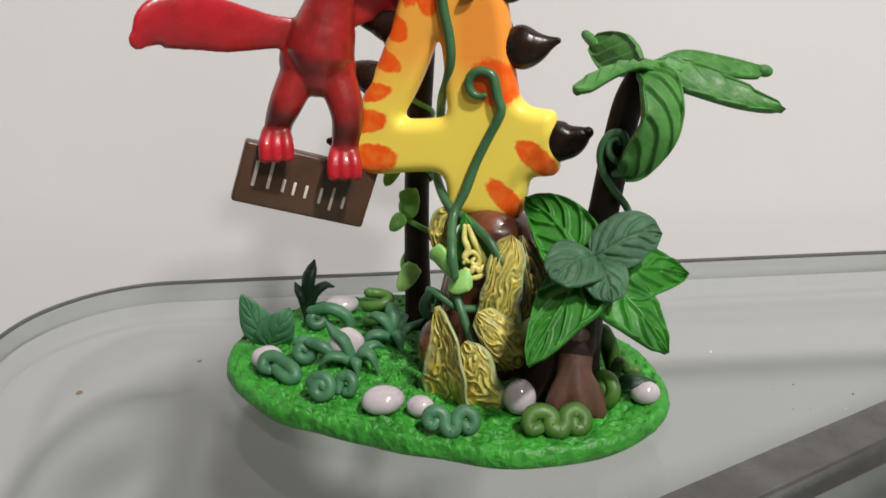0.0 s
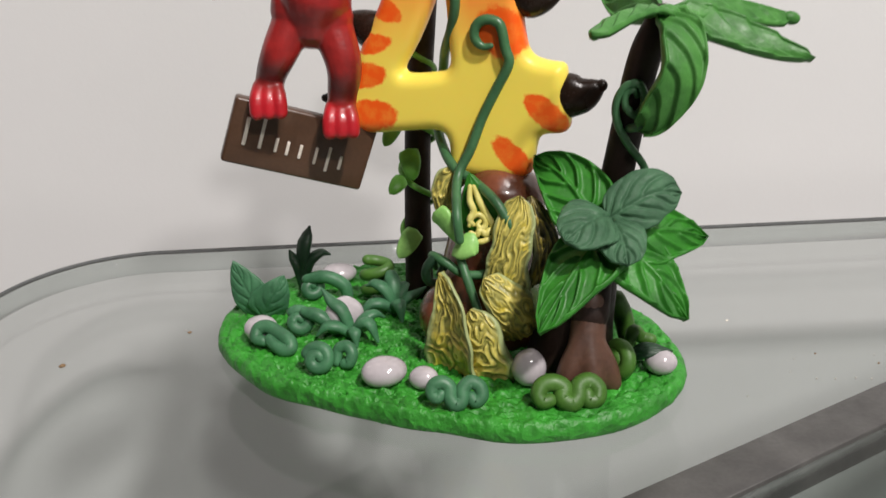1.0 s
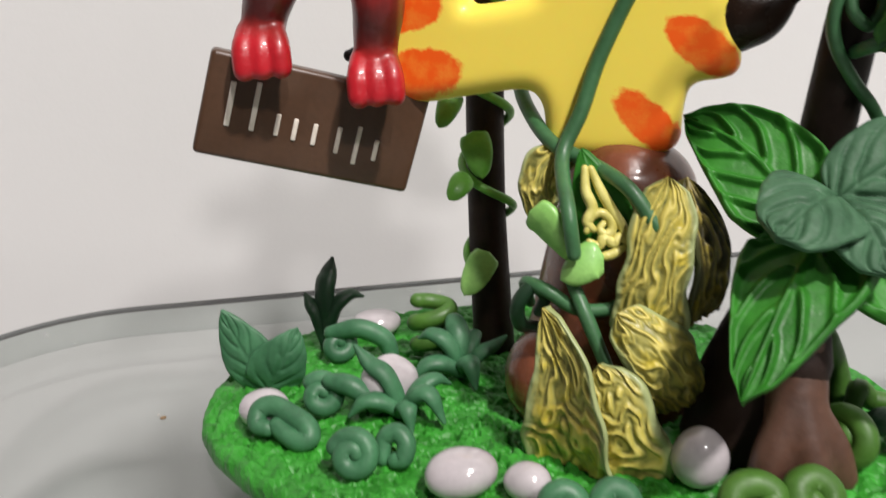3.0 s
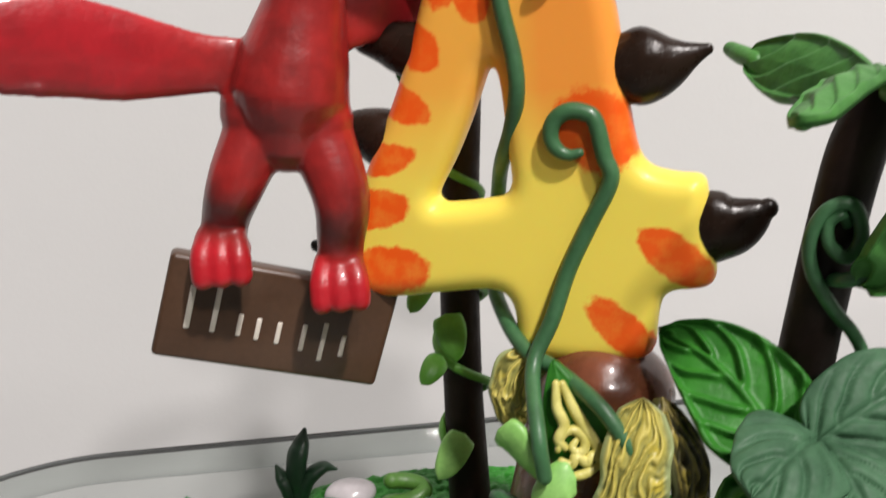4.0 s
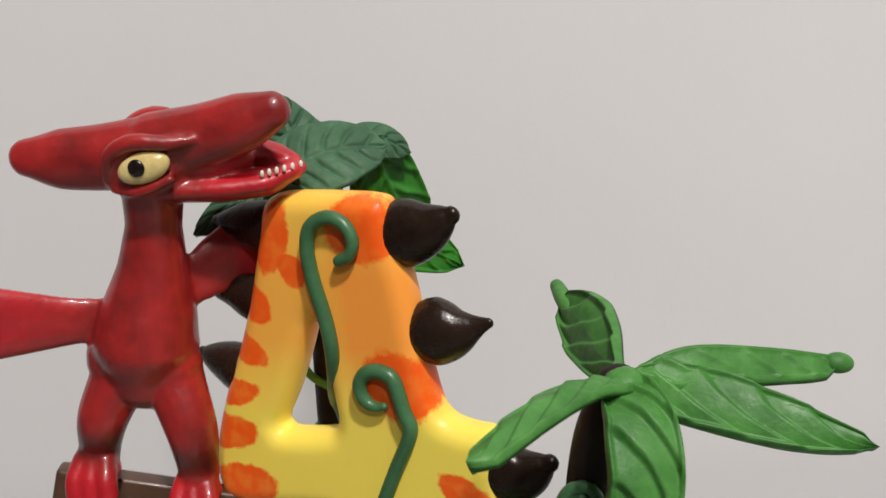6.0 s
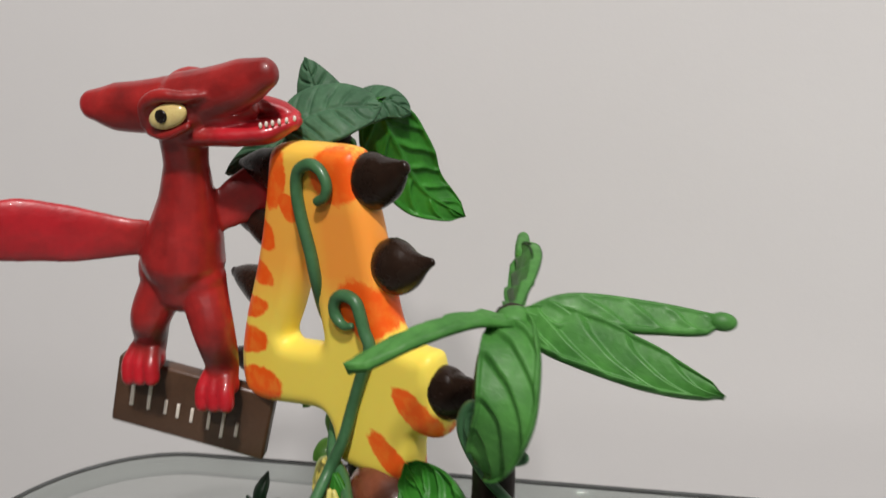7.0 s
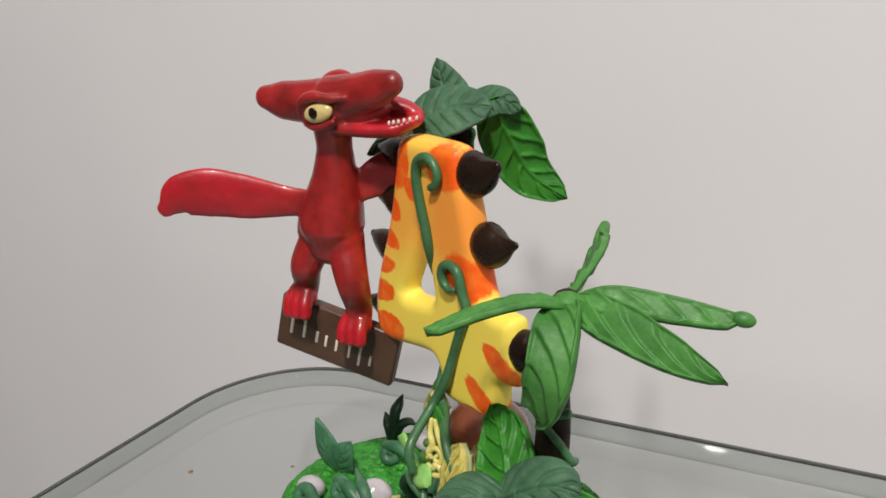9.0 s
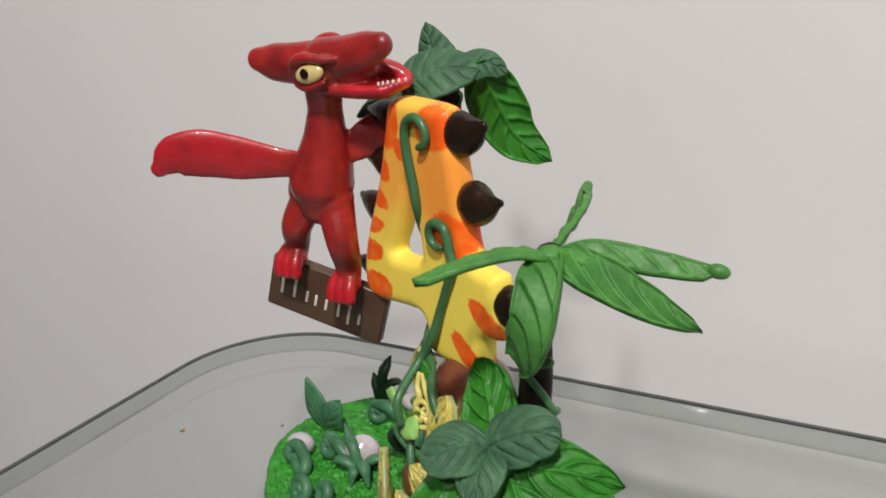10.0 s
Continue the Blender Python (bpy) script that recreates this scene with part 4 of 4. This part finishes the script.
def trefoil():
    ob = thing("trefoil_leaf", "matt grey green three lobed clay leaf lying over brighter leaves", "leaf")
    c = (0.0465, 0.2675, 0.0630)
    for pts, width, normal, seed in (([c, (0.0420, 0.2620, 0.0655), (0.0365, 0.2575, 0.0648), (0.0305, 0.2545, 0.0612)], 0.0190, (-0.2, -0.75, 0.8), 2.0),
                                     ([c, (0.0530, 0.2680, 0.0670), (0.0610, 0.2695, 0.0700), (0.0690, 0.2710, 0.0690)], 0.0180, (0.1, -0.85, 0.6), 4.0),
                                     ([c, (0.0475, 0.2610, 0.0620), (0.0485, 0.2565, 0.0590), (0.0490, 0.2525, 0.0535)], 0.0165, (0.1, -0.8, 0.7), 6.0)):
        part("lobe", leaf(pts, width, normal, 4, 0.0012, 0.0009, 0.0, -0.12, 0.42, seed=seed, nu=80, nv=37, front=0.85, slant=2.0, style="crease"), DUSK, ob)


trefoil()


# ---- the tall tree behind ----
def tall_tree():
    ob = thing("tall_tree", "thin dark brown clay tree with green leaf crown behind the number", "tree")
    part("trunk", rod([(-0.0120, 0.3440, 0.007), (-0.0112, 0.3470, 0.045), (-0.0095, 0.3460, 0.080), (-0.0065, 0.3430, 0.115), (-0.0020, 0.3400, 0.154)], [0.0057, 0.0051, 0.0050, 0.0048, 0.0042], 40, 18), BARK, ob)
    top = (-0.002, 0.338, 0.156)
    for pts, width, normal, fold, mat, blunt, seed, label in (
            ([(-0.0080, 0.3190, 0.1600), (-0.0005, 0.3215, 0.1640), (0.0080, 0.3250, 0.1655), (0.0170, 0.3295, 0.1645)], 0.0200, (0.15, -0.75, 0.65), 0.0, DUSK, 0.5, 2.2, "grey green leaf"),
            ([top, (-0.0060, 0.3400, 0.165), (-0.0090, 0.3420, 0.172), (-0.0110, 0.3430, 0.1795)], 0.0150, (0.1, -1, 0.2), -0.2, DUSK, 0.8, 3.3, "grey green leaf"),
            ([(0.0115, 0.3380, 0.1665), (0.0145, 0.3440, 0.1515), (0.0185, 0.3505, 0.1375), (0.0295, 0.3555, 0.1276)], 0.0205, (0.45, -0.85, 0.25), -0.08, LEAF, 0.65, 4.4, ""),
            ([(0.0020, 0.3360, 0.160), (0.0090, 0.3380, 0.165), (0.0150, 0.3400, 0.165), (0.0205, 0.3420, 0.161)], 0.0120, (0.2, -0.8, 0.6), -0.1, DUSK, 0.6, 5.5, "grey green leaf"),
            ([(-0.0060, 0.3340, 0.158), (-0.0150, 0.3290, 0.157), (-0.0230, 0.3250, 0.154), (-0.0300, 0.3220, 0.1490)], 0.0095, (-0.1, -0.9, 0.5), -0.1, DUSK, 0.6, 6.6, "grey green leaf"),
            ([(-0.0010, 0.3400, 0.156), (-0.0090, 0.3390, 0.150), (-0.0155, 0.3370, 0.139), (-0.0190, 0.3340, 0.1235)], 0.0130, (-0.3, -0.9, 0.3), -0.1, LEAF, 0.65, 7.7, ""),
            ([(0.0020, 0.3410, 0.155), (-0.0050, 0.3410, 0.149), (-0.0100, 0.3400, 0.140), (-0.0120, 0.3380, 0.1270)], 0.0110, (-0.3, -0.9, 0.3), -0.1, LEAF, 0.65, 8.8, "")):
        part("leaf", leaf(pts, width, normal, 6, 0.0009 if mat is DUSK else 0.0014, 0.0009, fold, -0.08, blunt, seed=seed, nu=100, nv=37, front=0.75, slant=1.2, style="crease" if mat is DUSK else "vein"), mat, ob, label)


tall_tree()


def trunk_vine():
    ob = thing("leafy_vine", "lime green clay vine with small leaves wound round the thin trunk", "vine")
    pts = []
    for k in range(29):
        z = 0.108 - 0.078 * k / 28
        a = radians(200 + 360 * 3.1 * k / 28)
        pts.append((-0.0112 + 0.0022 * (z - 0.03) / 0.08 + 0.0066 * math.cos(a), 0.3460 + 0.0066 * math.sin(a), z))
    part("stem", rod(pts, [0.0011, 0.0012, 0.0012, 0.0010], 120, 9), SHOOT, ob)
    for base, tip, width, mat in (((-0.0175, 0.339, 0.079), (-0.0225, 0.334, 0.0715), 0.0060, SHOOT), ((-0.0140, 0.338, 0.069), (-0.0125, 0.336, 0.0575), 0.0080, SHOOT), ((-0.0160, 0.338, 0.0575), (-0.0215, 0.334, 0.0530), 0.0060, SHOOT),
                                  ((-0.0120, 0.338, 0.0365), (-0.0195, 0.335, 0.0265), 0.0080, LIME)):
        b, t = Vector(base), Vector(tip)
        part("leaf", leaf([b, b.lerp(t, 0.35) + Vector((0, -0.001, 0.0008)), b.lerp(t, 0.7) + Vector((0, -0.0012, 0.0005)), t], width, (-0.1, -1, 0.35), 1, 0.0001, 0.0010, 0, -0.15, 0.45, seed=width * 999, nu=20, nv=11), mat, ob, "pale lime leaf" if mat is LIME else "")


trunk_vine()


def stump_vine():
    ob = thing("leafy_vine", "dark green tendril with pale lime leaves across the stump", "vine")
    part("stem", rod([(-0.0060, 0.3010, 0.036), (-0.0075, 0.2950, 0.043), (-0.0035, 0.2900, 0.0425), (0.0030, 0.2890, 0.038), (0.0110, 0.2880, 0.0385), (0.0170, 0.2900, 0.043)], [0.0012, 0.0015, 0.0015, 0.0012], 40, 10), VINE, ob)
    part("stem", rod([(-0.0050, 0.3010, 0.030), (-0.0090, 0.2960, 0.033), (-0.0095, 0.2930, 0.039), (-0.0060, 0.2925, 0.043), (-0.0035, 0.2935, 0.0400), (-0.0050, 0.2950, 0.036)], [0.0014, 0.0017, 0.0017, 0.0012], 40, 10), DARK_FERN, ob, "dark green curl")
    part("stem", rod([(0.0015, 0.2900, 0.045), (0.0040, 0.2850, 0.037), (0.0075, 0.2810, 0.026)], [0.0014, 0.0016, 0.0014], 20, 10), VINE, ob)
    for base, tip, width, normal in (((-0.0060, 0.2900, 0.0605), (0.0010, 0.2890, 0.0500), 0.0078, (-0.8, -0.65, 0.2)), ((0.0078, 0.2868, 0.0500), (-0.0005, 0.2880, 0.0455), 0.0080, (-0.4, -0.9, 0.3))):
        b, t = Vector(base), Vector(tip)
        part("leaf", leaf([b, b.lerp(t, 0.35) + Vector((0, -0.001, 0.0012)), b.lerp(t, 0.7) + Vector((0, -0.0012, 0.0006)), t], width, normal, 1, 0.0001, 0.0010, 0, -0.15, 0.45, seed=width * 777, nu=20, nv=11), LIME, ob, "pale lime leaf")


stump_vine()


# ---- ferns and sprouts on the base ----
def spiral(x, y, z, r0, r1, turns, lean, face, start=0.0, hand=1, n=22):
    """A coil standing on its edge, facing the way face (degrees about z, 0 towards the front), leaning back."""
    m = pose(x, y, z, -lean, 0, face)
    return [m @ Vector((hand * (r0 + (r1 - r0) * i / (n - 1)) * math.cos(start + 2 * math.pi * turns * i / (n - 1)), -0.0012 * (1 - i / (n - 1)), (r0 + (r1 - r0) * i / (n - 1)) * math.sin(start + 2 * math.pi * turns * i / (n - 1)))) for i in range(n)]


def fern(coils, material, label):
    ob = thing("fern_curl", label, "fern", "fern curls on the base")
    for spec, r in coils:
        part("coil", rod(spec, [r * 0.85, r * 1.1, r * 1.15, r * 1.1, r], 110, 12), material, ob)


G = BASE_Z
def squiggle(x, y, lean, face, points):
    """A bent line of clay standing on the base: points are mm across and up."""
    m = pose(x, y, G, -lean, 0, face)
    return [m @ Vector((a / 1000, 0, b / 1000)) for a, b in points]


fern([(squiggle(-0.0020, 0.2530, 28, 0, ((-5.0, 5.2), (-6.4, 4.0), (-7.9, 5.6), (-7.2, 8.0), (-4.6, 8.7), (-2.4, 7.0), (-2.2, 3.8), (-0.6, 1.6), (1.4, 3.0), (1.9, 6.4), (4.2, 8.4), (7.0, 7.0), (7.6, 4.0), (5.6, 2.2), (4.4, 3.6))), 0.0021)], FERN, "dark green clay fern curls by the front rim")
fern([(spiral(-0.0475, 0.2820, G + 0.0048, 0.0012, 0.0044, 1.35, 25, -10, 0.5), 0.0021), (squiggle(-0.0395, 0.2830, 25, -20, ((-2.6, 2.0), (-2.4, 6.4), (0.4, 7.8), (2.6, 5.8), (2.2, 2.6), (0.4, 1.8))), 0.0019)], FERN, "dark green clay fern curls beside a pebble")
fern([(squiggle(-0.0655, 0.2965, 45, -12, ((-4.0, 4.6), (-6.8, 5.6), (-6.6, 9.0), (-3.4, 10.0), (1.0, 8.0), (5.2, 5.4), (6.4, 2.6), (3.8, 1.8), (0.4, 3.6), (-1.6, 5.2))), 0.0023)], FERN, "dark green stretched clay loop in front of a pebble")
fern([(spiral(-0.0570, 0.3120, G + 0.0048, 0.0012, 0.0042, 1.2, 25, 0, 0.9), 0.0022), ([(-0.0545, 0.3110, G + 0.0090), (-0.0490, 0.3090, G + 0.0078), (-0.0435, 0.3080, G + 0.0030)], 0.0023)], FERN, "dark green clay fern curl on the grass")
fern([(spiral(-0.0555, 0.3440, G + 0.0040, 0.0012, 0.0038, 1.1, 25, 15, 0.9), 0.0021), ([(-0.0570, 0.3440, G + 0.0080), (-0.0490, 0.3430, G + 0.0090), (-0.0425, 0.3425, G + 0.0055), (-0.0410, 0.3420, G + 0.0015)], 0.0024)], FERN, "dark green clay fern curl by a pebble at the rear")
fern([(squiggle(0.0330, 0.2500, 35, 5, ((-6.4, 3.4), (-8.8, 3.2), (-9.8, 5.6), (-8.0, 8.2), (-4.4, 8.6), (-1.6, 6.6), (-2.4, 3.6), (0.2, 1.8), (2.4, 3.6), (3.4, 7.0), (6.6, 8.0), (9.0, 5.6), (8.4, 2.6), (5.8, 2.0), (5.4, 4.2))), 0.0026)], OLIVE, "olive green clay fern curls at the palm root")
fern([(spiral(0.0520, 0.2690, G + 0.0055, 0.0012, 0.0052, 1.3, 15, -60, 0.4), 0.0024), ([(0.0560, 0.2760, G + 0.006), (0.0590, 0.2790, G + 0.0110), (0.0620, 0.2800, G + 0.0080), (0.0650, 0.2790, G + 0.0075)], 0.0020)], OLIVE, "olive green clay fern curl behind the palm root")
fern([([(-0.0285 + 0.0048 * math.cos(a / 3), 0.3390 + 0.0026 * math.sin(a / 3), G + 0.0012 + 0.00034 * a) for a in range(0, 46)], 0.0021)], OLIVE, "olive green coiled clay tendril beside the thin trunk")
def rim_leaf():
    ob = thing("rim_leaf", "dark green pointed clay leaf over a pebble by the palm", "leaf")
    part("blade", leaf([(0.0575, 0.2740, G + 0.0050), (0.0605, 0.2720, G + 0.0075), (0.0650, 0.2710, G + 0.0078), (0.0700, 0.2715, G + 0.0062)], 0.0062, (0.1, -0.5, 0.85), 3, 0.0003, 0.0009, -0.2, 0, 0.6, seed=3.4, nu=40, nv=19, style="crease"), DARK_FERN, ob)
    part("stalk", rod([(0.0560, 0.2790, G), (0.0555, 0.2765, G + 0.0040), (0.0580, 0.2738, G + 0.0055)], [0.0016, 0.0014, 0.0012], 14, 10), OLIVE, ob)


rim_leaf()
fern([([(0.0600, 0.2860, G + 0.000), (0.0575, 0.2880, G + 0.012), (0.0545, 0.2860, G + 0.020)], 0.0030)], OLIVE, "olive green clay stalk beside the palm")


def blades(name, origin, specs, material, label, category):
    ob = thing(name, label, category)
    o = Vector(origin)
    for a, reach, rise, drop, r in specs:
        d = Vector((math.cos(radians(a)), math.sin(radians(a)), 0))
        part("blade", rod([o, o + d * reach * 0.3 + Vector((0, 0, rise * 0.75)), o + d * reach * 0.7 + Vector((0, 0, rise)), o + d * reach + Vector((0, 0, rise - drop))], [r * 0.8, r * 1.25, r * 1.3, r * 0.95, r * 0.3], 26, 12, 0.7), material, ob)


blades("spiky_plant", (-0.0215, 0.3250, G), ((100, 0.011, 0.013, 0.000, 0.0024), (165, 0.011, 0.012, 0.001, 0.0023), (200, 0.014, 0.006, 0.003, 0.0024), (-75, 0.009, 0.006, 0.005, 0.0024), (15, 0.012, 0.007, -0.002, 0.0020), (60, 0.010, 0.009, 0.001, 0.0021)), FERN, "dark green clay plant with drooping pointed blades", "plant")
blades("spiky_plant", (-0.0370, 0.3060, G), ((150, 0.012, 0.013, -0.004, 0.0023), (190, 0.013, 0.006, 0.003, 0.0023), (-40, 0.012, 0.008, 0.006, 0.0023), (20, 0.012, 0.008, 0.002, 0.0021), (-80, 0.009, 0.005, 0.004, 0.0021)), FERN, "dark green clay plant with drooping pointed blades", "plant")
blades("sprout", (-0.0600, 0.3530, G), ((50, 0.0065, 0.0215, -0.0035, 0.0026), (10, 0.012, 0.015, 0.001, 0.0023), (150, 0.005, 0.013, -0.003, 0.0022), (40, 0.004, 0.010, 0.000, 0.0027)), DARK_FERN, "very dark green clay sprout with curved blades", "sprout")


def leaf_pair():
    ob = thing("leaf_pair", "dark green pointed ribbed clay leaves standing at the rim", "plant")
    for pts, width, normal, seed in (([(-0.0730, 0.3300, G), (-0.0770, 0.3290, G + 0.009), (-0.0800, 0.3300, G + 0.016), (-0.0825, 0.3310, G + 0.0225)], 0.0130, (-0.2, -1, 0.25), 1.0),
                                     ([(-0.0730, 0.3290, G), (-0.0700, 0.3270, G + 0.006), (-0.0660, 0.3270, G + 0.012), (-0.0635, 0.3290, G + 0.0165)], 0.0140, (0.3, -1, 0.35), 2.0)):
        part("leaf", leaf(pts, width * 1.1, normal, 4, 0.0005, 0.0009, -0.1, 0, 0.85, seed=seed, nu=60, nv=31, slant=1.8, style="crease"), FERN, ob)


leaf_pair()
